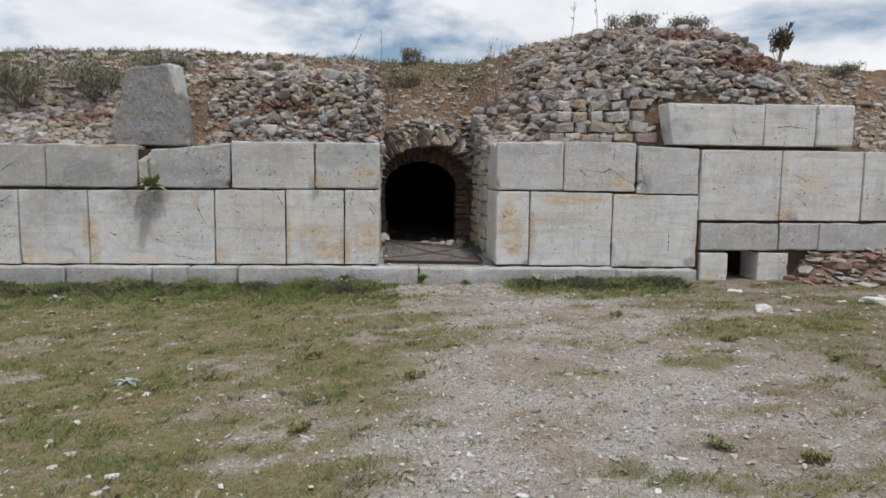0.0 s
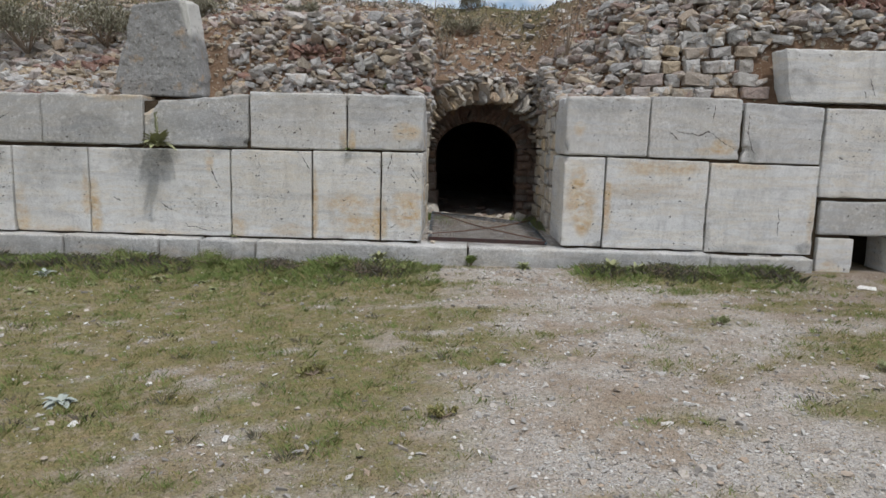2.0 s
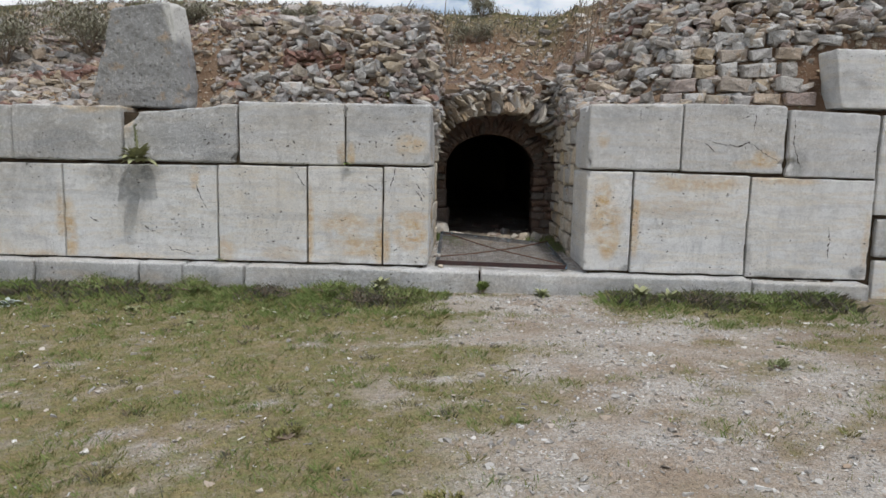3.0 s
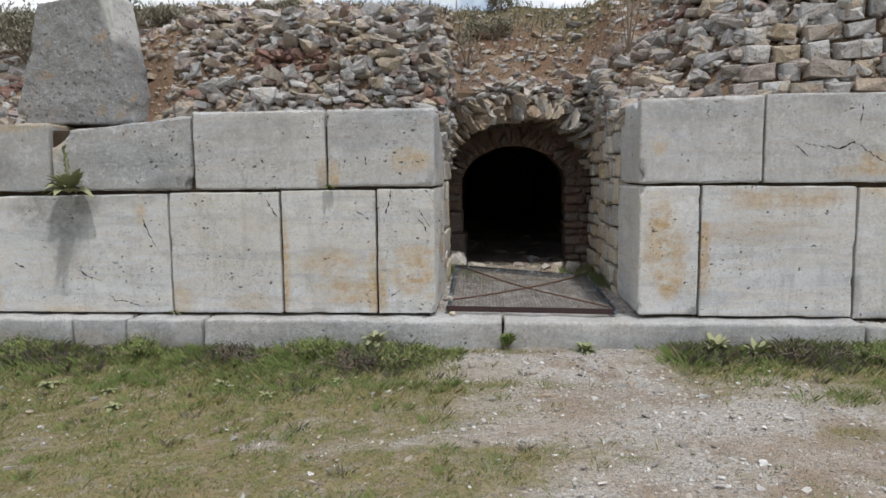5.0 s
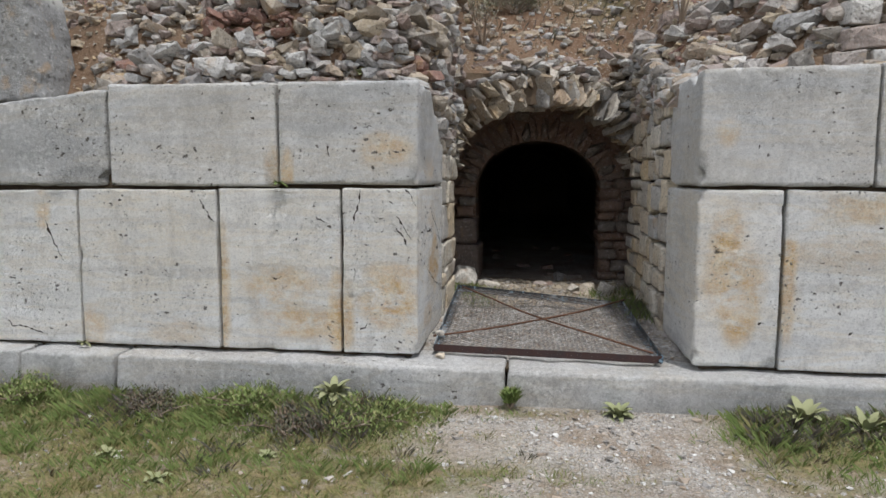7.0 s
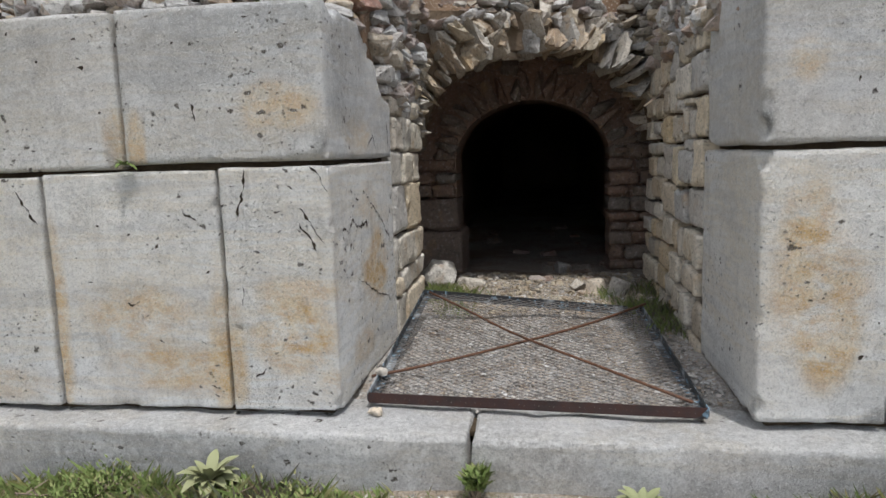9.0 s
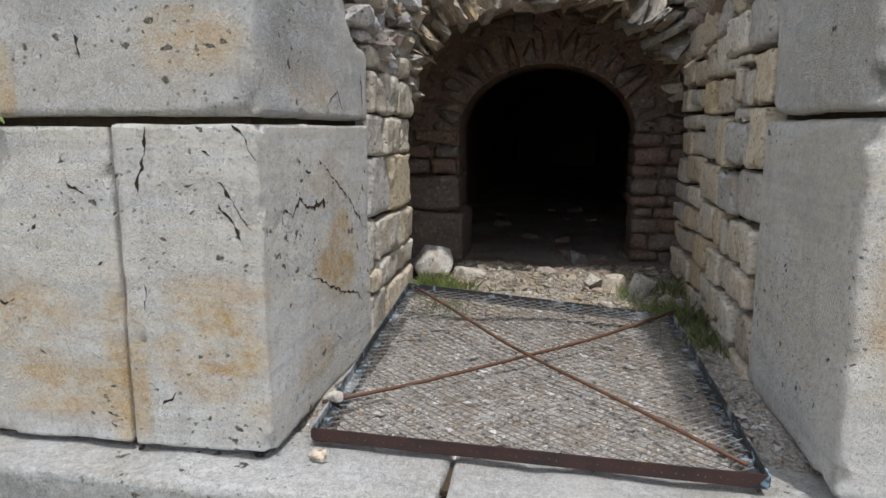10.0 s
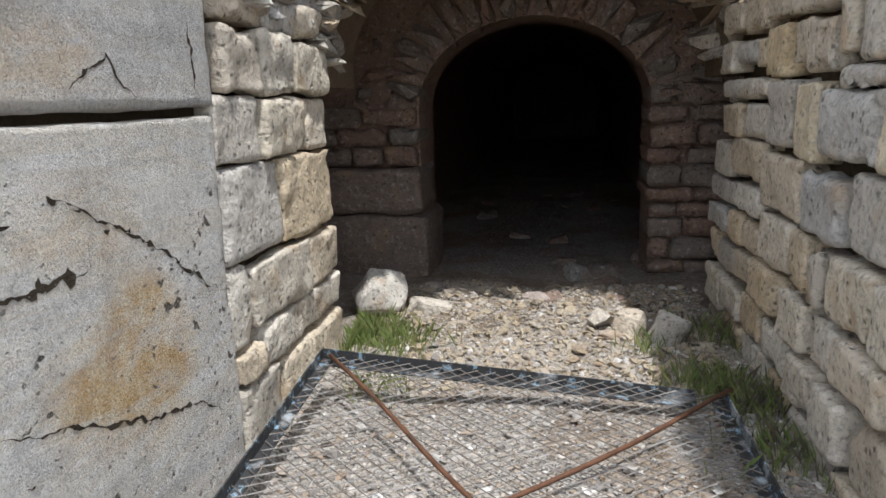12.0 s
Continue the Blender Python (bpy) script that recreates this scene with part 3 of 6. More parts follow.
def crack(block, line, x1, y0, seed, wide=0.006):
    """A fissure that runs along line over a block's face and, past x1, round its corner: a thin uneven dark seam."""
    tree = BVHTree.FromPolygons([v.co for v in block.data.vertices], [p.vertices for p in block.data.polygons])
    pts = []
    for (a0, z0), (a1, z1) in zip(line, line[1:]):
        n = max(2, int(math.hypot(a1 - a0, z1 - z0) / 0.008))
        pts += [(a0 + (a1 - a0) * i / n, z0 + (z1 - z0) * i / n) for i in range(n)]
    pts.append(line[-1])
    rows = []
    for i, (a, z) in enumerate(pts):
        o = Vector((a * 23 + seed, z * 23, seed * 1.7))
        a += 0.012 * noise.noise(o * 1.1) + 0.004 * noise.noise(o * 5)
        z += 0.012 * noise.noise(o * 1.1 + Vector((9, 4, 2))) + 0.004 * noise.noise(o * 5 + Vector((3, 8, 1)))
        ends = min(1.0, 4 * min(i, len(pts) - 1 - i) / len(pts) + 0.08)
        w = wide * ends * max(0.12, 0.55 + 1.3 * noise.noise(o * 2.3))
        b0, b1 = pts[max(0, i - 1)], pts[min(len(pts) - 1, i + 1)]
        da, dz = b1[0] - b0[0], b1[1] - b0[1]
        ln = math.hypot(da, dz) + 1e-9
        side = []
        for k in (-1, 1):
            aa, zz = a - k * w * dz / ln, z + k * w * da / ln
            if aa <= x1:
                hit = tree.ray_cast(Vector((aa, y0 - 0.3, zz)), Vector((0, 1, 0)))[0]
                side.append(hit + Vector((0, -0.0012, 0)) if hit else None)
            else:
                hit = tree.ray_cast(Vector((x1 + 0.3, y0 + aa - x1, zz)), Vector((-1, 0, 0)))[0]
                side.append(hit + Vector((0.0012, 0, 0)) if hit else None)
        if side[0] and side[1]:
            rows.append(side)
    if len(rows) > 1:
        v = [p for s in rows for p in s]
        thing("crack", mesh_from("crack", v, [(2 * i, 2 * i + 1, 2 * i + 3, 2 * i + 2) for i in range(len(rows) - 1)]), DEEP, "dark weathered crack", parent=block)


def lay(parent, x0, x1, z0, z1, seed, material=MARBLE, y0=FACE, depth=0.5, cracks=(), **kw):
    g = 0.0085
    me = stone_block(x0 + g, x1 - g, y0 + 0.006 * math.sin(seed * 2.3), y0 + depth, z0 + g, z1 - g, seed, **kw)
    ob = thing("block", me, material, parent=parent)
    for k, line in enumerate(cracks):
        crack(ob, line, x1 - g, y0, seed + k * 0.37)
    # solution holes: short wide seams
    r2 = random.Random(seed)
    if y0 == FACE and x1 > -5.2 and x0 < 7.0:
        for k in range(int((x1 - x0) * (z1 - z0) * 22)):
            a, z = r2.uniform(x0 + 0.04, x1 - 0.04), r2.uniform(z0 + 0.04, z1 - 0.04)
            if noise.noise((a * 2.2, z * 2.2, seed)) > -0.05:
                t, ln = r2.gauss(0.2, 0.5), r2.uniform(0.006, 0.03)
                crack(ob, [(a, z), (a + ln * math.cos(t), z + ln * math.sin(t))], x1 - g, y0, seed + k, r2.uniform(0.003, 0.0085))
    return ob


# west wall, lower course
lay(west, -7.60, -6.25, 0.43, 1.40, 1, grimes=[(-7, 1.2, 1, 0.5, 0.5)])
lay(west, -6.25, -4.72, 0.43, 1.40, 2, grimes=[(-5.4, 1.3, 0.8, 0.3, 0.6)], cracks=[[(-4.98, 1.22), (-4.80, 1.32)]])
lay(west, -4.72, -3.86, 0.435, 1.405, 3, grimes=[(-4.3, 1.2, 0.6, 0.35, 0.55)], stains_or_lit=[(-4.65, 0.6, 0.12, 0.4, 0.7), (-3.9, 0.9, 0.06, 0.4, 0.7), (-4.3, 0.45, 0.5, 0.08, 0.5)])
lay(west, -3.86, -2.26, 0.437, 1.415, 4, step=0.016, tl=-0.008, tr=0.008, grimes=[(-3.25, 1.3, 0.5, 0.28, 0.75), (-3.15, 1.12, 0.22, 0.4, 0.6), (-2.6, 1.4, 0.4, 0.12, 0.5)],
    stains_or_lit=[(-3.82, 0.7, 0.12, 0.4, 0.9), (-2.50, 1.30, 0.07, 0.2, 0.8), (-3.1, 0.45, 0.5, 0.06, 0.6)],
    cracks=[[(-3.05, 0.80), (-2.97, 0.74), (-2.86, 0.71)], [(-2.80, 0.60), (-2.74, 0.545), (-2.62, 0.53), (-2.5, 0.49)], [(-2.49, 1.25), (-2.44, 1.10), (-2.37, 0.96)], [(-3.6, 0.86), (-3.5, 0.81)]])
lay(west, -2.26, -1.345, 0.44, 1.43, 5, cracks=[[(-1.46, 1.36), (-1.40, 1.28), (-1.36, 1.22)]], stains_or_lit=[(-2.2, 0.5, 0.12, 0.25, 0.6), (-1.6, 0.55, 0.3, 0.1, 0.4)])
lay(west, -1.345, -0.575, 0.44, 1.44, 6, step=0.02, stains_or_lit=[(-0.95, 0.85, 0.35, 0.18, 0.75), (-0.8, 0.62, 0.4, 0.14, 0.8), (-1.32, 0.8, 0.05, 0.5, 0.9), (-0.6, 0.7, 0.07, 0.4, 0.7)],
    cracks=[[(-1.02, 0.905), (-0.99, 0.885), (-0.95, 0.90)], [(-0.87, 0.74), (-0.85, 0.73)], [(-0.66, 0.55), (-0.64, 0.54)], [(-0.74, 1.27), (-0.66, 1.23)], [(-0.69, 0.73), (-0.66, 0.72)]])
corner_block = lay(west, -0.575, -0.105, 0.44, 1.445, 7, depth=1.12, step=0.018, face="xy", r=0.012, wear=0.014, rough=0.005,
    stains_or_lit=[(-0.30, 0.75, 0.26, 0.16, 1.0), (-0.25, 0.92, 0.25, 0.10, 0.6), (-0.14, 0.58, 0.07, 0.06, 1.0), (0.58, 0.93, 0.34, 0.22, 1.0), (0.30, 0.62, 0.3, 0.10, 0.5), (0.45, 1.25, 0.25, 0.12, 0.4), (-0.54, 0.7, 0.06, 0.3, 0.8)],
    cracks=[[(-0.457, 1.43), (-0.472, 1.31), (-0.509, 1.21)], [(-0.25, 1.28), (-0.224, 1.256), (-0.146, 1.141)], [(-0.25, 1.22), (-0.17, 1.09)], [(-0.20, 1.44), (-0.148, 1.39), (-0.121, 1.33)],
            [(-0.03, 1.17), (0.02, 1.12), (0.07, 1.17), (0.12, 1.15), (0.185, 1.197), (0.25, 1.165), (0.335, 1.153), (0.39, 1.17), (0.47, 1.16), (0.475, 1.21)],
            [(0.39, 1.31), (0.46, 1.28), (0.55, 1.23), (0.62, 1.205), (0.72, 1.14), (0.80, 1.08), (0.965, 0.98)],
            [(0.20, 0.944), (0.32, 0.903), (0.50, 0.83), (0.66, 0.773), (0.80, 0.74), (0.915, 0.668)], [(-0.49, 0.97), (-0.50, 0.88)], [(-0.465, 0.577), (-0.41, 0.63)], [(0.52, 0.64), (0.58, 0.60)]],
    chips=[(-0.10, 9.30, 0.47, 0.05), (-0.10, 9.32, 1.44, 0.04), (-0.10, 9.30, 1.2, 0.03), (-0.10, 9.42, 1.14, 0.035), (-0.10, 9.46, 1.16, 0.03), (-0.10, 10.03, 1.205, 0.02), (-0.10, 9.96, 1.23, 0.016), (-0.52, 9.295, 0.785, 0.022)])
# dissolved hollows along the fissures of the passage side
for k, (a, z, w) in enumerate([(0.352, 1.164, 0.022), (0.403, 1.166, 0.016), (0.309, 1.155, 0.014), (0.602, 1.211, 0.011), (0.539, 1.225, 0.007), (0.67, 1.17, 0.008), (0.394, 1.309, 0.008), (0.454, 1.28, 0.007), (0.768, 1.105, 0.008), (0.265, 1.277, 0.012), (0.241, 0.838, 0.009)]):
    crack(corner_block, [(a - w * 1.3, z + 0.004), (a, z - 0.003), (a + w * 1.3, z + 0.002)], -0.1135, FACE, 700 + k, w)
# west wall, upper course
DK = dict(material=MARBLE_DARK)
lay(west, -7.9, -6.0, 1.43, 1.97, 11, wear=0.03, r=0.016, **DK)
lay(west, -6.0, -4.36, 1.43, 1.985, 12, wear=0.03, r=0.016, cracks=[[(-4.92, 1.62), (-4.72, 1.76)]], **DK)
lay(west, -4.36, -3.22, 1.43, 1.995, 13, wear=0.03, r=0.016, rough=0.012, stains_or_lit=[(-3.5, 1.98, 0.5, 0.06, 0.7)], grimes=[(-3.8, 1.6, 0.5, 0.2, 0.6)], **DK)
lay(west, -3.22, -2.04, 1.435, 2.02, 14, wear=0.035, r=0.018, rough=0.012, tl=-0.10, tr=0.016, step=0.025, stains_or_lit=[(-3.2, 1.85, 0.10, 0.2, 0.8)], grimes=[(-2.2, 1.5, 0.35, 0.08, 0.9)],
    chips=[(-3.2, 9.3, 2.0, 0.14), (-2.05, 9.3, 1.47, 0.07)], **DK)
lay(west, -2.04, -0.96, 1.436, 2.065, 15, MARBLE_GREY, wear=0.016, r=0.016, grimes=[(-1.5, 1.9, 0.5, 0.15, 0.4), (-1.0, 1.5, 0.06, 0.2, 0.5)], stains_or_lit=[(-0.99, 1.55, 0.05, 0.22, 0.9)])
lay(west, -0.96, -0.105, 1.449, 2.07, 16, MARBLE_GREY, depth=1.14, step=0.02, face="xy", r=0.02, wear=0.03, rough=0.006,
    grimes=[(-0.7, 1.9, 0.3, 0.25, 0.55), (-0.3, 1.97, 0.3, 0.12, 0.5), (0.2, 1.8, 0.4, 0.3, 0.5), (-0.13, 1.52, 0.04, 0.1, 0.9)], stains_or_lit=[(-0.30, 1.66, 0.20, 0.15, 0.7), (-0.90, 1.52, 0.05, 0.2, 0.8), (0.35, 1.55, 0.3, 0.1, 0.5)],
    cracks=[[(-0.66, 1.70), (-0.64, 1.62)], [(0.484, 1.49), (0.54, 1.54), (0.60, 1.568), (0.64, 1.498), (0.68, 1.486)], [(0.47, 1.56), (0.475, 1.54)], [(0.93, 1.66), (0.94, 1.49)]],
    chips=[(-0.08, 9.45, 2.10, 0.10), (-0.08, 10.1, 2.13, 0.24), (-0.08, 10.45, 2.05, 0.34)])
# east wall, lower course
lay(east, 1.455, 1.925, 0.44, 1.455, 21, depth=0.90, step=0.018, face="xy", r=0.02, wear=0.03, rough=0.006,
    stains_or_lit=[(1.68, 0.95, 0.22, 0.40, 0.75), (1.62, 1.2, 0.12, 0.25, 0.6), (1.70, 0.75, 0.14, 0.22, 0.9)], grimes=[(1.9, 0.47, 0.08, 0.06, 0.8)], chips=[(1.45, 9.3, 1.42, 0.06), (1.45, 9.3, 0.5, 0.05)])
lay(east, 1.925, 3.075, 0.43, 1.45, 22, stains_or_lit=[(2.5, 1.36, 0.6, 0.12, 0.7), (1.96, 0.9, 0.06, 0.4, 0.8), (2.4, 1.1, 0.8, 0.12, 0.35)], tl=0.005, tr=-0.01)
lay(east, 3.075, 4.29, 0.415, 1.42, 23, step=0.02, tl=0.01, stains_or_lit=[(3.4, 1.40, 0.4, 0.07, 0.6), (4.25, 0.8, 0.06, 0.4, 0.5)], grimes=[(3.5, 0.47, 0.5, 0.07, 0.7), (4.2, 0.5, 0.12, 0.1, 0.9), (3.1, 0.6, 0.05, 0.2, 0.7)],
    cracks=[[(3.88, 0.62), (3.89, 0.80), (3.87, 0.95)]])
# east wall, upper course
lay(east, 1.45, 2.375, 1.458, 2.11, 24, MARBLE_GREY, depth=0.82, step=0.025, face="xy", r=0.02, wear=0.03, rough=0.006, tr=0.015, grimes=[(1.85, 2.02, 0.4, 0.14, 0.45), (2.3, 1.9, 0.1, 0.25, 0.4), (1.46, 1.55, 0.06, 0.12, 0.9)],
    stains_or_lit=[(1.6, 1.75, 0.08, 0.10, 0.6)], chips=[(1.44, 9.3, 1.52, 0.06), (1.44, 9.5, 2.12, 0.08)])
lay(east, 2.375, 3.385, 1.453, 2.135, 25, MARBLE_GREY, step=0.018, grimes=[(2.7, 2.05, 0.4, 0.1, 0.4)], stains_or_lit=[(3.2, 1.60, 0.16, 0.13, 1.0), (3.0, 1.55, 0.2, 0.06, 0.5)],
    cracks=[[(2.62, 1.78), (2.75, 1.74), (2.92, 1.72), (3.02, 1.76), (3.10, 1.72), (3.20, 1.64), (3.33, 1.58)], [(2.60, 1.75), (2.70, 1.66)], [(3.08, 2.05), (3.06, 1.85)]], tr=-0.005, chips=[(3.36, 9.29, 1.55, 0.05)])
lay(east, 3.40, 4.275, 1.425, 2.06, 26, MARBLE_GREY, step=0.018, tl=0.03, wear=0.02, grimes=[(3.52, 1.55, 0.12, 0.15, 0.8), (3.6, 2.03, 0.2, 0.08, 0.5)], cracks=[[(3.455, 2.0), (3.46, 1.75), (3.50, 1.62), (3.55, 1.50)]], chips=[(3.42, 9.3, 1.55, 0.07)])
# east wall, high course and the tall one right of it
lay(east, 3.86, 5.165, 2.10, 2.675, 27, depth=0.35, leanl=-0.09, step=0.02, wear=0.02, grimes=[(4.0, 2.3, 0.2, 0.2, 0.6), (4.9, 2.4, 0.3, 0.2, 0.25)], cracks=[[(4.72, 2.36), (4.76, 2.24), (4.80, 2.18)], [(4.66, 2.24), (4.70, 2.16)]])
lay(east, 5.165, 5.915, 2.10, 2.69, 28, depth=0.35, wear=0.02, grimes=[(5.4, 2.55, 0.35, 0.12, 0.4)], cracks=[[(5.25, 2.36), (5.55, 2.38), (5.85, 2.35)]])
lay(east, 5.915, 6.47, 2.105, 2.70, 29, depth=0.35, wear=0.03, r=0.03)
lay(east, 4.29, 5.455, 1.068, 2.055, 30, stains_or_lit=[(5.42, 1.15, 0.06, 0.2, 0.6)])
lay(east, 5.455, 6.655, 1.07, 2.06, 31, step=0.022, stains_or_lit=[(5.55, 1.2, 0.2, 0.18, 0.7), (5.9, 1.6, 0.4, 0.3, 0.35), (5.5, 1.7, 0.06, 0.4, 0.5)], grimes=[(5.62, 1.12, 0.16, 0.1, 0.8)], cracks=[[(5.6, 1.75), (5.85, 1.62)], [(5.7, 1.42), (5.9, 1.25)]])
lay(east, 6.655, 7.8, 1.08, 2.06, 32, grimes=[(7.2, 1.25, 0.6, 0.2, 0.5)])
lay(east, 7.8, 9.2, 1.08, 2.03, 33)
lay(east, 4.33, 5.47, 0.65, 1.045, 34, wear=0.02, r=0.016, rough=0.012, **DK)
lay(east, 5.47, 6.06, 0.66, 1.05, 35, wear=0.03, r=0.016, rough=0.012, **DK)
lay(east, 6.06, 7.12, 0.65, 1.055, 36, wear=0.03, r=0.016, rough=0.012, **DK)
lay(east, 7.12, 8.4, 0.66, 1.06, 37, wear=0.03, r=0.016, rough=0.012, **DK)
# stones on either side of the drain
lay(east, 4.34, 4.755, 0.05, 0.625, 38, wear=0.02, stains_or_lit=[(4.5, 0.25, 0.18, 0.12, 0.7)])
lay(east, 5.18, 5.64, 0.05, 0.63, 39, wear=0.03, grimes=[(5.5, 0.4, 0.2, 0.2, 0.4)])

plinth = core_wall("plinth", [(-9.0, 4.2, 9.26, 9.40, 0.0, 0.40), (-0.12, 1.47, 9.26, 9.36, 0.0, 0.38)], "low worn marble plinth course under the wall")
for k, (a, b, zt) in enumerate([(-7.2, -5.6, 0.425), (-5.6, -4.10, 0.43), (-4.10, -3.03, 0.432), (-3.03, -2.58, 0.434), (-2.58, -1.95, 0.43), (-1.95, 0.42, 0.432), (0.42, 3.10, 0.426), (3.10, 4.24, 0.408)]):
    lay(plinth, a, b, -0.05, zt, 50 + k, PLINTH, y0=9.13, depth=0.40, r=0.018, wear=0.02, rough=0.012, step=0.03,
        stains_or_lit=[((a + b) / 2 - 0.2, 0.2, 0.5, 0.16, 0.45)] if a < -2 else (), grimes=[((a + b) / 2, 0.12, 1.6, 0.30, 0.7)])

# ---- jambs of the passage, behind the ashlar ----
rng = random.Random(5)


def jamb(parent, side, rows):
    for zi, (z0, z1, ycuts) in enumerate(rows):
        for ya, yb in zip(ycuts, ycuts[1:]):
            seed = 100 + zi * 7 + ya * 3 + side
            dx = rng.uniform(-0.012, 0.018)
            x0, x1 = (-0.36, -0.115 + dx) if side < 0 else (1.455 - dx, 1.72)
            me = stone_block(x0, x1, ya + 0.008, yb - 0.008, z0 + 0.008, z1 - 0.008, seed, r=0.016, step=0.022, rough=0.016, face="x", wear=0.032,
                             tl=rng.uniform(-0.008, 0.012), tr=rng.uniform(-0.008, 0.012), bl=rng.uniform(-0.008, 0.008))
            thing("stone", me, JAMB, parent=parent)


jamb(west, -1, [(0.36, 0.66, [10.43, 10.72, 11.36]), (0.66, 0.765, [10.43, 10.60]), (0.66, 0.80, [10.60, 11.36]), (0.765, 1.02, [10.43, 10.56]), (0.80, 1.00, [10.56, 11.04, 11.35]),
                (1.02, 1.29, [10.43, 10.84]), (1.00, 1.29, [10.84, 11.35]), (1.29, 1.485, [10.43, 10.72, 10.98, 11.12, 11.34]), (1.485, 1.68, [10.50, 10.75, 11.02, 11.35]), (1.68, 1.80, [10.5, 10.8, 11.1, 11.32])])
def jamb_east(*stones):
    for ya, yb, z0, z1 in stones:
        dx = rng.uniform(-0.012, 0.014)
        me = stone_block(1.452 - dx, 1.72, ya + 0.015, yb - 0.015, z0 + 0.007, z1 - 0.009, 400 + ya * 17 + z0 * 31, r=0.014, step=0.02, rough=0.012, face="x", wear=0.045,
                         tl=rng.uniform(-0.008, 0.008), bl=rng.uniform(-0.008, 0.008))
        thing("stone", me, JAMB, parent=east)


jamb_east((10.18, 10.50, 0.32, 0.50), (10.50, 10.82, 0.32, 0.53), (10.82, 11.12, 0.32, 0.53), (11.12, 11.45, 0.32, 0.56), (11.45, 11.78, 0.32, 0.54), (11.78, 12.06, 0.32, 0.49))
jamb_east((10.18, 10.43, 0.50, 0.70), (10.43, 10.65, 0.52, 0.69), (10.65, 10.87, 0.54, 0.685), (10.87, 11.20, 0.54, 0.69), (11.20, 11.47, 0.57, 0.71), (11.47, 11.78, 0.55, 0.70), (11.78, 12.08, 0.50, 0.69))
jamb_east((10.22, 10.54, 0.71, 0.85), (10.54, 10.75, 0.70, 0.845), (10.75, 10.99, 0.69, 0.86), (10.99, 11.35, 0.71, 0.87), (11.35, 11.59, 0.72, 0.85), (11.59, 11.90, 0.71, 0.84), (11.90, 12.08, 0.70, 0.85))
jamb_east((10.20, 10.35, 0.86, 1.04), (10.35, 10.64, 0.86, 1.045), (10.64, 10.75, 0.86, 1.03), (10.75, 10.93, 0.87, 1.05), (10.93, 11.26, 0.88, 1.05), (11.26, 11.48, 0.87, 0.99), (11.48, 11.72, 0.86, 0.985), (11.72, 12.08, 0.86, 0.97))
jamb_east((10.20, 10.55, 1.06, 1.255), (10.55, 10.85, 1.045, 1.23), (10.85, 11.28, 1.06, 1.25), (11.28, 11.65, 0.99, 1.11), (11.65, 12.08, 0.98, 1.09), (11.28, 11.70, 1.12, 1.27), (11.70, 12.06, 1.10, 1.25))
jamb_east((10.16, 10.38, 1.26, 1.50), (10.38, 10.76, 1.265, 1.45), (10.38, 10.68, 1.45, 1.505), (10.76, 10.97, 1.24, 1.48), (10.97, 11.25, 1.265, 1.485), (11.25, 11.58, 1.28, 1.415), (11.58, 11.92, 1.265, 1.41), (11.25, 11.45, 1.42, 1.51), (11.45, 11.97, 1.42, 1.505))
jamb_east((10.14, 10.43, 1.51, 1.72), (10.43, 10.57, 1.51, 1.66), (10.57, 10.67, 1.53, 1.68), (10.67, 10.87, 1.49, 1.65), (10.87, 11.06, 1.52, 1.66), (11.06, 11.28, 1.49, 1.66), (11.28, 11.42, 1.52, 1.64), (11.42, 11.73, 1.54, 1.64), (11.73, 11.96, 1.51, 1.66))
jamb_east((10.13, 10.48, 1.73, 1.92), (10.43, 10.66, 1.665, 1.73), (10.48, 10.85, 1.73, 1.90), (10.66, 10.85, 1.66, 1.73), (10.85, 11.10, 1.665, 1.85), (11.10, 11.32, 1.67, 1.83), (11.32, 11.60, 1.65, 1.79), (11.60, 11.90, 1.66, 1.80))
jamb_east((10.13, 10.36, 1.92, 2.06), (10.36, 10.62, 1.92, 2.05), (10.62, 10.85, 1.90, 2.06), (10.85, 11.12, 1.86, 2.02), (11.12, 11.40, 1.84, 2.02), (11.40, 11.62, 1.80, 1.98), (11.62, 11.88, 1.81, 2.0))


# ---- the arch and the vaulted passage ----
def arch_y(x):
    return 11.40 + 0.37 * (x + 0.11)


AX, AHALF, ASPRING, ARISE = 0.66, 0.79, 1.60, 0.55


def curve(cx, half, spring, rise, n=28):
    return [(cx + half * math.cos(math.pi * i / n), spring + rise * math.sin(math.pi * i / n)) for i in range(n + 1)]


def arch_plate(h, cx, half, spring, rise, xl, xr, floor, top, yf, yb):
    """A wall with an arched opening from yf(x) to yb(x)."""
    c = [(cx + half, floor)] + curve(cx, half, spring, rise) + [(cx - half, floor)]
    o = []
    for x, z in c:
        if z <= spring + 1e-6:
            o.append((xr if x > cx else xl, z))
        else:
            o.append((xl + (xr - xl) * (x - cx + half) / (2 * half), top))
    o[1], o[-2] = (xr, spring), (xl, spring)
    base, n = len(h.v), len(c)
    for y in (yf, yb):
        for x, z in c:
            h.v.append((x, y(x), z))
        for x, z in o:
            h.v.append((x, y(x), z))
    for i in range(n - 1):
        a, b, d, e = base + i, base + i + 1, base + n + i, base + n + i + 1
        h.f.append((a, d, e, b))
        k = 2 * n
        h.f.append((a + k, b + k, e + k, d + k))
        h.f.append((a, b, b + k, a + k))
        h.f.append((d, d + k, e + k, e))


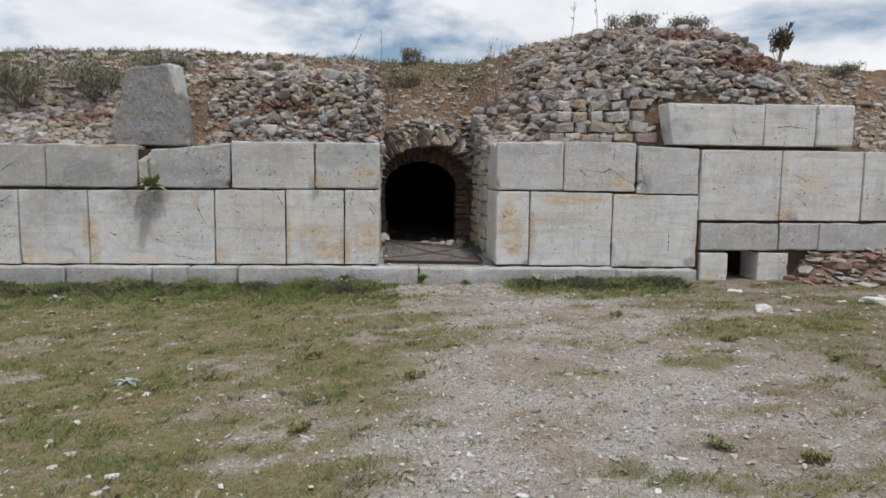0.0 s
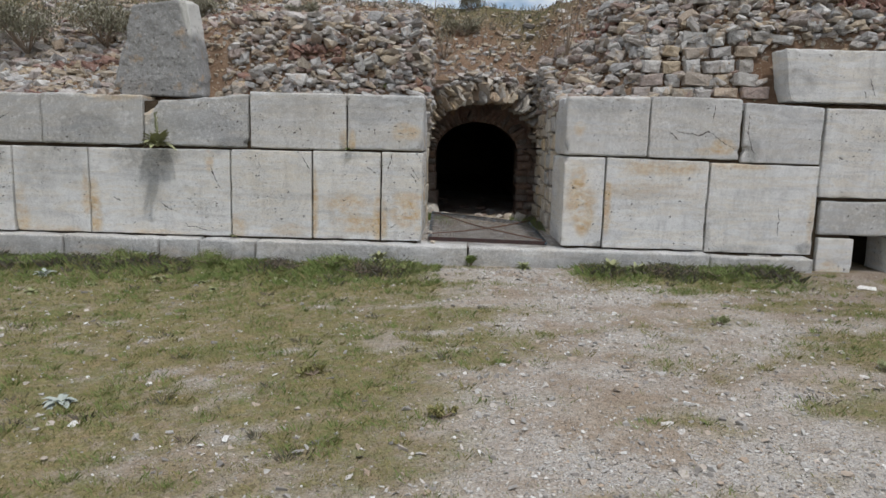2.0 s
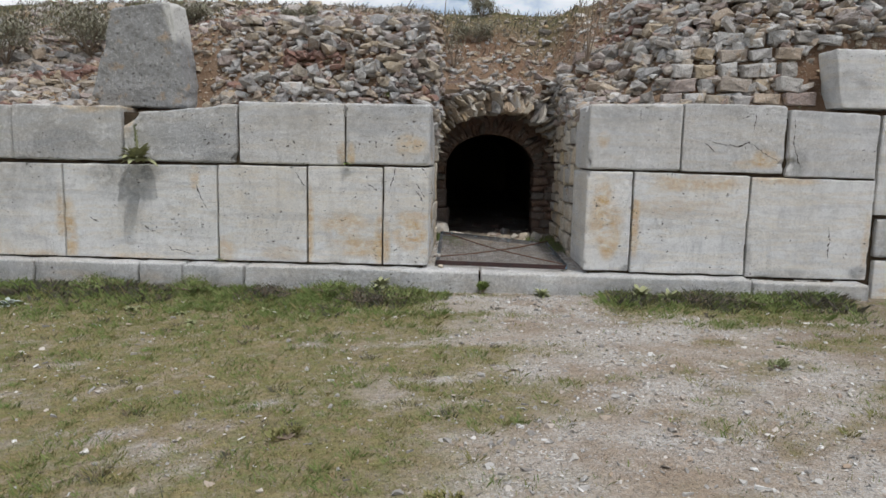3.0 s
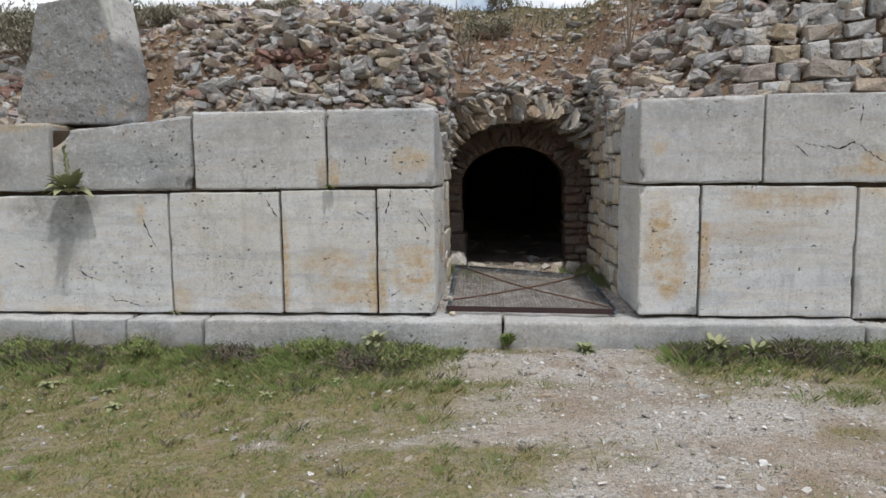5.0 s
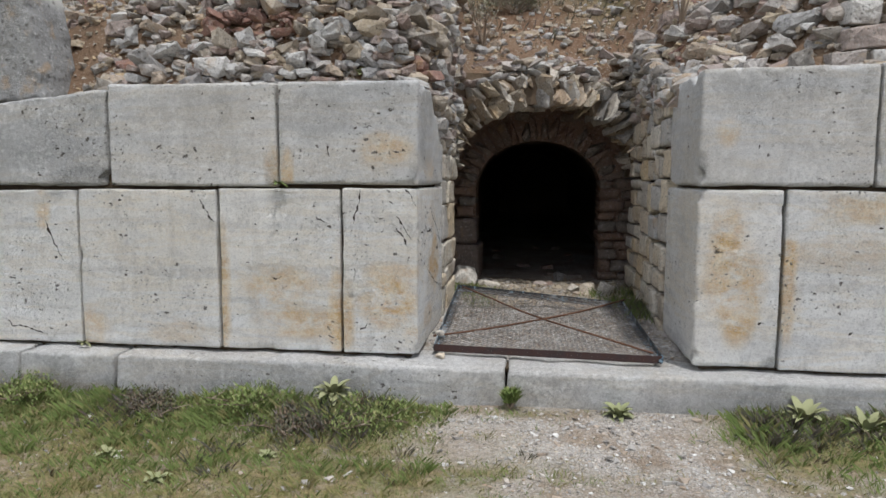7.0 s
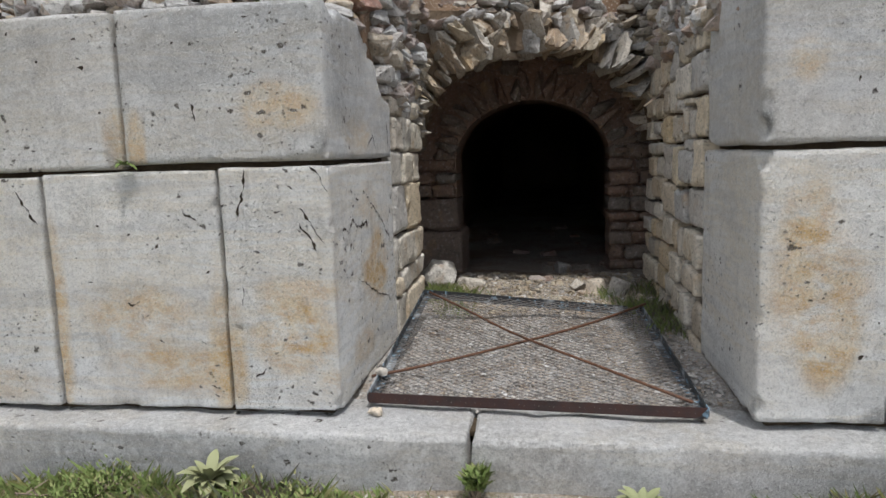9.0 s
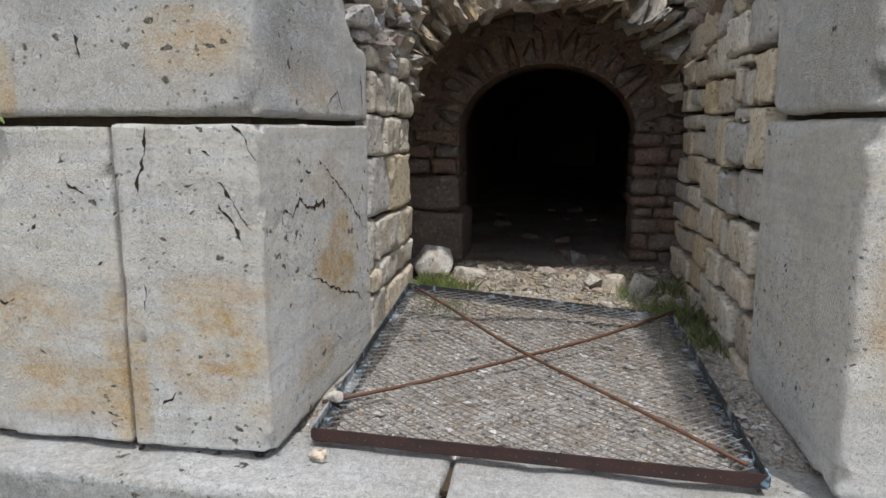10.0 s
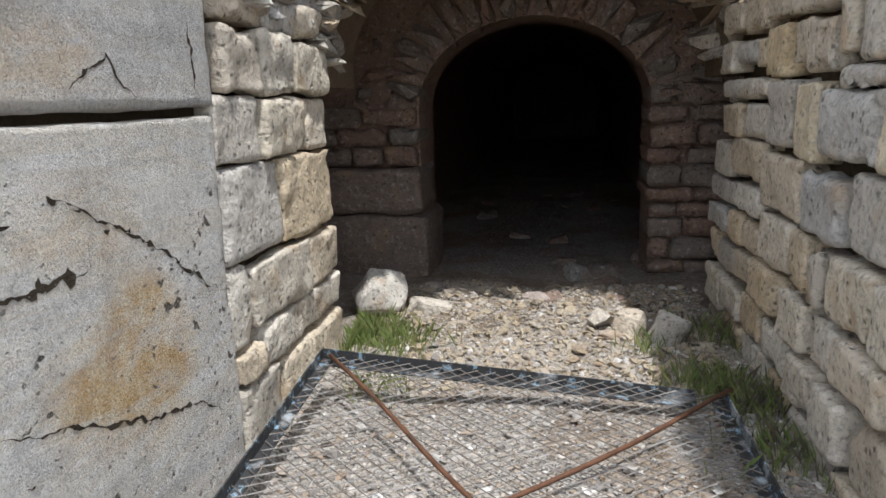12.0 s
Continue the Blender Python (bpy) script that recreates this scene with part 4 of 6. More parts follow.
h = Heap()
arch_plate(h, AX, AHALF + 0.02, ASPRING, ARISE + 0.02, -0.40, 1.75, 1.52, 2.42, lambda x: arch_y(x) + 0.05, lambda x: arch_y(x) + 0.45)
archway = thing("archway", h.mesh("archway"), MORTAR, "ruined rubble arch over a dark passage", "arch", kind="structure")
rng = random.Random(21)
VSTONES = [block_stone("voussoir", rng, 0.13, 0.26) for _ in range(12)]
for me in VSTONES:
    me.materials.append(ARCH_STONE)
for ring, count, off in ((0, 50, 0.0), (1, 40, 0.16)):
    for i in range(count):
        a = math.pi * (i + 0.5 + rng.uniform(-0.3, 0.3)) / count
        ex, ez = AHALF * math.cos(a), ARISE * math.sin(a)
        length = rng.uniform(0.10, 0.25) if ring == 0 else rng.uniform(0.09, 0.18)
        nx, nz = math.cos(a) / AHALF, math.sin(a) / ARISE
        ln = math.hypot(nx, nz)
        nx, nz = nx / ln, nz / ln
        reach = length * 0.47 + off + rng.uniform(-0.015, 0.03)
        x, z = AX + ex + nx * reach, ASPRING + ez + nz * reach
        ob = thing("voussoir", rng.choice(VSTONES), None, parent=archway)
        ob.matrix_basis = pose(x, arch_y(x) + 0.09 + 0.07 * ring + rng.uniform(-0.06, 0.05), z, rng.uniform(-18, 18), -math.degrees(math.atan2(nz, nx)) + rng.gauss(0, 13), 20 + rng.gauss(0, 10)) @ Matrix.Diagonal((length * 1.05, 0.34, rng.uniform(0.03, 0.07) * (1 + 0.4 * ring), 1))

h = Heap()
# chamber behind the arch, inner arch and barrel vault
for (cx, half, spring, rise, y0, y1, yfun) in ((0.52, 1.18, 1.60, 0.72, 11.75, 12.82, True), (0.59, 1.05, 1.50, 0.75, 13.20, 27.0, False)):
    c = [(cx + half, 0.2)] + curve(cx, half, spring, rise) + [(cx - half, 0.2)]
    ro = [(cx + half + 0.3, 0.2)] + curve(cx, half + 0.3, spring, rise + 0.3) + [(cx - half - 0.3, 0.2)]
    b, n = len(h.v), len(c)
    for ring in (c, ro):
        for y in (y0, y1):
            for x, z in ring:
                h.v.append((x, arch_y(x) + 0.4 if (yfun and y == y0) else y, z))
    for i in range(n - 1):
        h.f.append((b + i, b + i + 1, b + n + i + 1, b + n + i))
        h.f.append((b + 2 * n + i, b + 3 * n + i, b + 3 * n + i + 1, b + 2 * n + i + 1))
        h.f.append((b + i, b + 2 * n + i, b + 2 * n + i + 1, b + i + 1))
        h.f.append((b + n + i, b + n + i + 1, b + 3 * n + i + 1, b + 3 * n + i))
arch_plate(h, 0.605, 0.66, 1.40, 0.50, -1.0, 2.1, 0.2, 2.6, lambda x: 12.80, lambda x: 13.25)
b = len(h.v)
h.v.extend([(-1.0, 27.0, 0.2), (2.2, 27.0, 0.2), (2.2, 27.0, 2.7), (-1.0, 27.0, 2.7), (-1.0, 27.3, 0.2), (2.2, 27.3, 0.2), (2.2, 27.3, 2.7), (-1.0, 27.3, 2.7)])
h.f.extend([(b, b + 1, b + 2, b + 3), (b + 4, b + 7, b + 6, b + 5), (b, b + 4, b + 5, b + 1), (b + 2, b + 6, b + 7, b + 3)])
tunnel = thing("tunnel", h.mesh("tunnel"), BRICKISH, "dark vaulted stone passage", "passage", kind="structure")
rng = random.Random(8)
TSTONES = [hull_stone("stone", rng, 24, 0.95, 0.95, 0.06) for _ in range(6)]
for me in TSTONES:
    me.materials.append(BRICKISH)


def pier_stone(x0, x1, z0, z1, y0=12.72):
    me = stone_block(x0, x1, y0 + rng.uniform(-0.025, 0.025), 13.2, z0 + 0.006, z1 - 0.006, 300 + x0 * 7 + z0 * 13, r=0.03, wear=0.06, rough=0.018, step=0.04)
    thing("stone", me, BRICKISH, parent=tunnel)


# two big blocks under small courses on the one side, thin courses on the other
pier_stone(-0.74, 0.0, 0.34, 0.80, 12.66)
pier_stone(-0.74, -0.04, 0.80, 1.08, 12.68)
for z0, z1, xs in ((1.08, 1.20, (-0.74, -0.46, -0.27, -0.06)), (1.20, 1.31, (-0.74, -0.55, -0.24, -0.05)), (1.31, 1.43, (-0.74, -0.40, -0.06))):
    for a, b in zip(xs, xs[1:]):
        pier_stone(a + 0.004, b - 0.004, z0, z1)
z = 0.34
while z < 1.40:
    hgt = rng.uniform(0.07, 0.13)
    mid = rng.uniform(1.38, 1.52)
    pier_stone(1.245 + rng.uniform(-0.02, 0.02), mid - 0.004, z, z + hgt)
    pier_stone(mid + 0.004, 1.70, z, z + hgt)
    z += hgt
# rough stones of the inner arch and of the wall over it
for i in range(24):
    a = math.pi * (i + 0.5 + rng.uniform(-0.2, 0.2)) / 24
    ln = rng.uniform(0.20, 0.30)
    x, z = 0.605 + (0.655 + ln * 0.45) * math.cos(a), 1.40 + (0.50 + ln * 0.45) * math.sin(a)
    thing("stone", rng.choice(TSTONES), None, parent=tunnel).matrix_basis = pose(x, 12.86 + rng.uniform(-0.02, 0.03), z, 0, -math.degrees(a) + rng.uniform(-6, 6), 0) @ Matrix.Diagonal((ln, 0.34, rng.uniform(0.08, 0.12), 1))
for k in range(110):
    x, z = rng.uniform(-0.65, 1.72), rng.uniform(1.45, 2.3)
    if math.hypot((x - 0.605) / 0.92, (z - 1.40) / 0.78) > 1:
        thing("stone", rng.choice(TSTONES), None, parent=tunnel).matrix_basis = pose(x, 12.80 + rng.uniform(-0.02, 0.03), z, rng.gauss(0, 6), rng.gauss(0, 6), rng.gauss(0, 8)) @ Matrix.Diagonal((rng.uniform(0.12, 0.26), 0.16, rng.uniform(0.07, 0.13), 1))
# rocks lying deep inside
for k in range(60):
    x, y = rng.uniform(-0.3, 1.5), 12.0 + 4.5 * rng.random() ** 1.5
    s2 = 0.03 + 0.13 * rng.random() ** 3
    thing("stone", rng.choice(TSTONES), None, parent=tunnel).matrix_basis = pose(x, y, 0.43 - 0.04 * smooth(12, 13.5, y) + s2 * 0.15, 0, 0, rng.uniform(0, 360)) @ Matrix.Diagonal((s2 * 1.3, s2, s2 * 0.7, 1))


# ---- floor of the passage ----
def floor_z(x, y):
    return 0.395 + 0.05 * smooth(9.45, 9.8, y) + 0.015 * smooth(9.8, 11.0, y) + 0.02 * noise.noise((x * 2.2, y * 2.2, 1.0)) * smooth(9.4, 9.8, y) - 0.05 * smooth(12.0, 13.5, y)


xs, ys = list(np.arange(-0.8, 2.0, 0.07)), list(np.arange(9.46, 27.0, 0.09))
verts = [(x, y, floor_z(x, y)) for y in ys for x in xs]
n = len(xs)
me = mesh_from("floor", verts, [(j * n + i, j * n + i + 1, (j + 1) * n + i + 1, (j + 1) * n + i) for j in range(len(ys) - 1) for i in range(n - 1)], True)
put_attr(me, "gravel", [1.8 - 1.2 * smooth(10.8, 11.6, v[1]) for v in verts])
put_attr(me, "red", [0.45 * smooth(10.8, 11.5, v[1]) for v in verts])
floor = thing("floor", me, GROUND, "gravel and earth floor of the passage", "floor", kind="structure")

# ---- the embankment of rubble and earth over the wall ----
PROFILES = [
    (-9.0, [(9.55, 1.9), (10.3, 2.2), (11.5, 2.9), (13.5, 3.75), (27, 3.9), (38, 0.0)]),
    (-3.8, [(9.55, 1.9), (10.2, 2.25), (11.3, 2.95), (13.4, 3.85), (27, 3.95), (38, 0.0)]),
    (-2.4, [(9.55, 1.92), (9.8, 2.05), (10.15, 2.65), (10.55, 3.05), (13.3, 3.80), (27, 3.9), (38, 0.0)]),
    (-0.4, [(9.55, 1.95), (9.85, 2.08), (10.1, 2.55), (10.45, 3.05), (11.4, 3.25), (13.6, 3.80), (27, 3.9), (38, 0.0)]),
    (0.0, [(9.55, 1.95), (11.0, 2.10), (11.6, 2.35), (12.3, 2.85), (13.2, 3.45), (14.0, 3.86), (27, 3.95), (38, 0.0)]),
    (1.3, [(9.55, 1.95), (11.0, 2.0), (11.8, 2.36), (12.5, 2.85), (13.2, 3.38), (14.0, 3.86), (27, 3.95), (38, 0.0)]),
    (1.9, [(9.55, 2.05), (9.8, 2.15), (10.4, 2.40), (11.2, 2.75), (12.4, 3.35), (13.4, 3.85), (27, 4.0), (38, 0.0)]),
    (2.5, [(9.55, 2.08), (9.75, 2.20), (9.95, 2.60), (10.5, 3.05), (11.5, 3.60), (12.8, 4.0), (27, 4.1), (38, 0.0)]),
    (3.6, [(9.55, 2.08), (9.72, 2.45), (9.85, 3.0), (10.5, 3.55), (11.4, 4.05), (12.8, 4.2), (27, 4.2), (38, 0.0)]),
    (5.4, [(9.55, 2.08), (9.70, 2.60), (9.85, 3.05), (10.5, 3.62), (11.4, 4.12), (12.8, 4.15), (27, 4.1), (38, 0.0)]),
    (6.4, [(9.55, 2.05), (9.75, 2.50), (10.3, 2.95), (11.3, 3.55), (12.4, 3.95), (27, 4.0), (38, 0.0)]),
    (7.2, [(9.55, 2.0), (9.85, 2.1), (10.8, 2.75), (12.0, 3.50), (13.0, 3.85), (27, 3.9), (38, 0.0)]),
    (11.0, [(9.55, 1.95), (9.85, 2.0), (10.8, 2.6), (12.0, 3.30), (13.0, 3.75), (27, 3.8), (38, 0.0)]),
]


def along(profile, y):
    if y <= profile[0][0]:
        return profile[0][1]
    for (ya, za), (yb, zb) in zip(profile, profile[1:]):
        if y <= yb:
            return za + (zb - za) * (y - ya) / (yb - ya)
    return profile[-1][1]


def bank_z(x, y):
    if x <= PROFILES[0][0]:
        z = along(PROFILES[0][1], y)
    elif x >= PROFILES[-1][0]:
        z = along(PROFILES[-1][1], y)
    else:
        for (xa, pa), (xb, pb) in zip(PROFILES, PROFILES[1:]):
            if x <= xb:
                t = smooth(xa, xb, x)
                z = along(pa, y) * (1 - t) + along(pb, y) * t
                break
    rough = smooth(9.6, 10.0, y)
    return z + rough * (0.05 * noise.noise((x * 2.0, y * 2.0, 4.0)) + 0.035 * noise.noise((x * 5.0, y * 5.0, 9.0)))


def hollow(x, y):
    """How far the earth has washed out between the stones of the core."""
    east2 = smooth(1.55, 2.1, x - 0.3 * max(0.0, y - 10.4)) * (1 - smooth(6.2, 6.6, x)) * (1 - smooth(11.3, 12.0, y))
    west2 = smooth(-2.6, -2.1, x) * (1 - smooth(-0.32, -0.2, x)) * (1 - smooth(10.7, 11.3, y))
    return max(0.085 * east2, (0.075 if x > -1.7 else 0.04) * west2) * smooth(9.6, 9.75, y)


def open_passage(x, y):
    return -0.14 < x < 1.49 and y < arch_y(x) + 0.12


def bank():
    xs = [-60.0, -30.0, -16.0] + list(np.arange(-9.0, 10.0, 0.09)) + [16.0, 30.0, 60.0]
    ys = list(np.arange(9.55, 14.6, 0.07)) + [15.0, 17.0, 20.0, 24.0, 27.0, 32.0, 38.0]
    n = len(xs)
    verts = [(x, y, bank_z(x, y) - hollow(x, y)) for y in ys for x in xs]
    faces = []
    for j in range(len(ys) - 1):
        for i in range(n - 1):
            if not open_passage((xs[i] + xs[i + 1]) / 2, (ys[j] + ys[j + 1]) / 2):
                faces.append((j * n + i, j * n + i + 1, (j + 1) * n + i + 1, (j + 1) * n + i))
    # drop the cut edges down to the jambs
    count = {}
    for f in faces:
        for a, b in zip(f, f[1:] + f[:1]):
            count[(a, b)] = True
    low = {}
    for (a, b) in list(count):
        if (b, a) not in count:
            for v in (a, b):
                if v not in low:
                    low[v] = len(verts)
                    x, y, z = verts[v]
                    if y < 9.6:
                        verts.append((x, y, 1.88))
                    elif -0.5 < x < 1.9 and y < 13:
                        verts.append((x, y, 2.32 if y > arch_y(x) + 0.04 else 1.62))
                    else:
                        verts.append((x, y, 0.0))
            faces.append((b, a, low[a], low[b]))
    me = mesh_from("embankment", verts, faces, True)
    put_attr(me, "green", [smooth(12.6, 13.8, v[1] + 0.5 * noise.noise((v[0], v[1], 2.0))) * 0.9 + 0.5 * smooth(10.8, 11.6, v[1]) * smooth(2.6, 4.2, -v[0]) for v in verts])
    return thing("embankment", me, EARTH, "bank of red earth and collapsed rubble above the wall", "embankment", kind="structure")


embankment = bank()

rng = random.Random(31)
STONES = [hull_stone("stone", rng, 22, rng.uniform(0.5, 0.8), rng.uniform(0.75, 1.0), 0.11) for _ in range(16)]
for me in STONES:
    me.materials.append(RUBBLE)
SHAPES = [arrays(me) for me in STONES]


SQUARED = [block_stone("stone", rng, 0.04, 0.09) for _ in range(8)]
RAGGED = [block_stone("stone", rng, 0.11, 0.18) for _ in range(6)] + [hull_stone("stone", rng, 18, 0.95, 0.7, 0.14) for _ in range(6)]
for me in SQUARED + RAGGED:
    me.materials.append(RUBBLE)
RED_STONES = [me.copy() for me in RAGGED]
for me in RED_STONES:
    me.materials[0] = RED_RUBBLE
STONES = STONES + SQUARED + RAGGED + RED_STONES
N_SQ, N_RAG, N_RED = 16, 24, 36
SHAPES = [arrays(me) for me in STONES]
spots = []


def bank_y(x, z):
    """Where the face of the bank reaches the height z."""
    lo, hi = 9.58, 13.8
    for _ in range(9):
        mid = (lo + hi) / 2
        if bank_z(x, mid) < z:
            lo = mid
        else:
            hi = mid
    return hi


def red_at(x, z):
    return noise.noise((x * 0.75 + 3.0, z * 2.6, 7.7)) > 0.30


def course(x0, x1, z, hgt, squared, thin):
    """One run of stones along the face of the bank, bedded flat."""
    x = x0
    while x < x1:
        w = rng.uniform(0.16, 0.32) if squared else hgt * rng.lognormvariate(0.42, 0.4)
        xc = x + w / 2
        x += w + (rng.uniform(0.008, 0.028) if squared else rng.uniform(0.0, 0.05))
        zc = z + (0.02 if squared else 0.06) * noise.noise((xc * 0.9, z * 3.0, 14.0))
        skip = thin + 0.10 - 0.6 * noise.noise((xc * 1.3, zc * 1.6, 23.0))
        if rng.random() < skip or zc > 3.95:
            continue
        if 3.75 < xc < 6.5 and zc < 2.74 or -3.75 < xc < -2.5 and zc < 3.0 and not squared:
            continue
        y = bank_y(xc, zc)
        if open_passage(xc, y) or y > 13.3:
            continue
        red = red_at(xc, zc) and not squared
        if red and rng.random() < 0.2:
            continue
        k = N_SQ + rng.randrange(8) if squared else (N_RED if red else N_RAG) + rng.randrange(12)
        dep = rng.uniform(0.22, 0.32) if squared else rng.uniform(0.16, 0.30)
        out2 = rng.gauss(0, 0.02) if squared else rng.gauss(0, 0.055)
        tilt = 4 if squared else 12
        hh = hgt * (rng.uniform(0.98, 1.08) if squared else rng.uniform(0.75, 1.25))
        m = pose(xc, y + dep * 0.22 + out2, zc, rng.gauss(0, tilt), rng.gauss(0, tilt), rng.gauss(0, 5 if squared else 24)) @ Matrix.Diagonal((w * (0.98 if squared else 1.05), dep, hh * (0.98 if squared else 1.05), 1))
        spots.append((Vector((xc, y, zc)), m, k, max(w, hh) * 0.8))


# squared facing stones low over the east wall, then the ragged core
z = 2.13
for hgt in (0.13, 0.15, 0.16, 0.14, 0.15):
    z += hgt / 2
    course(2.15 + (z - 2.13) * 0.5 + rng.uniform(0, 0.1), 3.80, z, hgt * 0.93, True, -0.25)
    course(1.62, 2.15 + (z - 2.13) * 0.5, z, hgt * 0.8, False, 0.0)
    z += hgt / 2 + 0.012
z = 2.70
while z < 4.05:
    hgt = rng.uniform(0.05, 0.09)
    course(1.75 + (z - 2.7) * 0.55, 6.45 - 0.5 * max(0, z - 3.4), z, hgt, False, 0.02)
    z += hgt * 0.92
# ragged core over the west wall
z = 2.0
while z < 3.35:
    hgt = rng.uniform(0.05, 0.085)
    course(-1.75, -0.22, z, hgt, False, 0.0)
    course(-2.62, -1.75, z, hgt, False, 0.34)
    z += hgt * 0.95
z = 2.0
while z < 3.0:
    hgt = rng.uniform(0.07, 0.13)
    course(-6.6, -3.6, z, hgt, False, 0.25)
    z += hgt


def rubble_density(x, y, z):
    """How thickly loose stones lie, and how large they are."""
    n = noise.noise((x * 1.1, y * 1.1, z * 1.1 + 20))
    if x < -3.3:
        return 0.35 + 0.4 * n, 0.11
    if x < -0.2:
        return (0.05 if y < 10.6 else 0.22 + 0.3 * n), 0.085
    if x < 1.5 + max(0, z - 2.3) * 0.7:
        return 0.42 + 0.45 * n, 0.068
    if x < 6.3:
        return (0.04 if y < 11.2 else 0.4), 0.10
    return 0.22 + 0.3 * n, 0.09


loose = 0
tries = 0
while loose < 3600 and tries < 60000:
    tries += 1
    x, y = rng.uniform(-6.5, 8.5), 9.62 + 3.6 * rng.random() ** 1.4
    if open_passage(x, y) or (-3.8 < x < -2.5 and 9.4 < y < 10.2):
        continue
    if 3.7 < x < 6.5 and y < 9.66:
        continue
    z = bank_z(x, y)
    gx = (bank_z(x + 0.04, y) - bank_z(x - 0.04, y)) / 0.08
    gy = (bank_z(x, y + 0.04) - bank_z(x, y - 0.04)) / 0.08
    d, size = rubble_density(x, y, z)
    if rng.random() > d * math.sqrt(1 + gx * gx + gy * gy) * 0.85 * (0.135 / size) ** 2:
        continue
    s = min(0.30, size * 0.85 * rng.lognormvariate(0, 0.5))
    nrm = Vector((-gx, -gy, 1)).normalized()
    p = Vector((x, y, z)) + nrm * s * rng.uniform(-0.16, 0.12)
    m = pose(p.x, p.y, p.z, rng.gauss(0, 13), rng.gauss(0, 13), rng.uniform(0, 360)) @ Matrix.Diagonal((s * rng.uniform(0.9, 1.5), s, s * rng.uniform(0.7, 1.0), 1))
    spots.append((p, m, rng.randrange(16), s))
    loose += 1
# small broken stone packed between the larger ones
fill = 0
while fill < 4200:
    x, y = rng.uniform(-6.2, 6.4), 9.64 + 2.2 * rng.random() ** 1.5
    if open_passage(x, y) or (-3.8 < x < -2.5 and y < 10.2) or (3.7 < x < 6.5 and y < 9.8) or -0.2 < x < 1.6:
        fill += 0.2
        continue
    s = min(0.12, 0.055 * rng.lognormvariate(0, 0.4))
    z = bank_z(x, y) - hollow(x, y) * rng.uniform(0.0, 0.8)
    spots.append((Vector((x, y + 1.5, z)), pose(x, y, z, rng.gauss(0, 15), rng.gauss(0, 15), rng.uniform(0, 360)) @ Matrix.Diagonal((s * rng.uniform(1.0, 1.7), s * 1.2, s * rng.uniform(0.5, 0.9), 1)), (N_RED if red_at(x, z) else N_RAG) + rng.randrange(12), s * 0.3))
    fill += 1
# stones that show in the side walls of the passage above the jambs
for side, xw, y0, y1, zlow in ((-1, -0.15, 10.35, 11.45, 1.74), (1, 1.50, 9.95, 12.0, 2.0)):
    for _ in range(190 if side < 0 else 200):
        y = rng.uniform(y0, y1)
        top = bank_z(xw + side * 0.12, y) - 0.02
        if top < zlow:
            continue
        z = rng.uniform(zlow, top)
        s = rng.uniform(0.10, 0.24)
        m = pose(xw + side * 0.03, y, z, rng.gauss(0, 10), rng.gauss(0, 10), rng.uniform(0, 360)) @ Matrix.Diagonal((s, s * 1.2, s * 0.8, 1))
        spots.append((Vector((xw, y, z)), m, rng.randrange(16), s))
# loose stones packed over the arch
for _ in range(130):
    x = rng.uniform(-0.1, 1.5)
    s = rng.uniform(0.07, 0.17)
    y = arch_y(x) + rng.uniform(0.02, 0.3)
    zr = ASPRING + ARISE * math.sqrt(max(0.0, 1 - ((x - AX) / (AHALF + 0.05)) ** 2))
    z = zr + rng.uniform(0.26, 0.42)
    spots.append((Vector((x, y, z)), pose(x, y, z, rng.gauss(0, 15), rng.gauss(0, 15), rng.uniform(0, 360)) @ Matrix.Diagonal((s * 1.2, s, s * 0.7, 1)), rng.randrange(16), s))
for _ in range(170):
    side = rng.random() < 0.6
    x = rng.uniform(1.30, 1.62) if side else rng.uniform(-0.32, -0.10)
    y = arch_y(x) + rng.uniform(-0.12, 0.22)
    s = rng.uniform(0.09, 0.2)
    z = rng.uniform(1.95, 2.62) if side else rng.uniform(1.75, 2.5)
    if z < ASPRING + 0.36 or math.hypot((x - AX) / (AHALF + 0.06), (z - ASPRING) / (ARISE + 0.1)) > 1.12:
        spots.append((Vector((x, y, z)), pose(x, y, z, rng.gauss(0, 14), rng.gauss(0, 14), rng.uniform(0, 360)) @ Matrix.Diagonal((s * 1.2, s, s * 0.7, 1)), rng.randrange(16), s))
# worn earth under the last blocks of the east wall, with rubble in it
def slope_z(x, y):
    t = smooth(8.75, 9.40, y)
    return ground_z(x, y) - 0.05 + t * (0.36 + 0.10 * smooth(5.6, 7.5, x)) * smooth(5.60, 5.95, x) + 0.04 * noise.noise((x * 3, y * 5, 90)) * t


for _ in range(420):
    x, y = rng.uniform(5.66, 9.2), 9.38 - 0.6 * rng.random() ** 1.3
    s = min(0.24, 0.10 * rng.lognormvariate(0, 0.45))
    z = slope_z(x, y) + s * 0.12
    spots.append((Vector((x, y, z)), pose(x, y, z, rng.gauss(0, 10), rng.gauss(0, 10), rng.uniform(0, 360)) @ Matrix.Diagonal((s * 1.4, s, s * 0.55, 1)), rng.randrange(16) if rng.random() < 0.7 else N_RED + rng.randrange(12), s))
near = sorted(range(len(spots)), key=lambda i: (abs(spots[i][0].x - 0.7) * 0.8 + max(0, spots[i][0].y - 9.8) - 8 * spots[i][3]))
picked = set(near[:300])
h, red = Heap(), Heap()
for i, (p, m, k, s) in enumerate(spots):
    if i in picked:
        thing("stone", STONES[k], None, parent=embankment).matrix_basis = m
    else:
        (red if k >= N_RED else h).add(*SHAPES[k], m)
thing("rubble", red.mesh("rubble"), RED_RUBBLE, "dark red broken stone and brick in the bank", "", kind="stuff", parent=embankment)
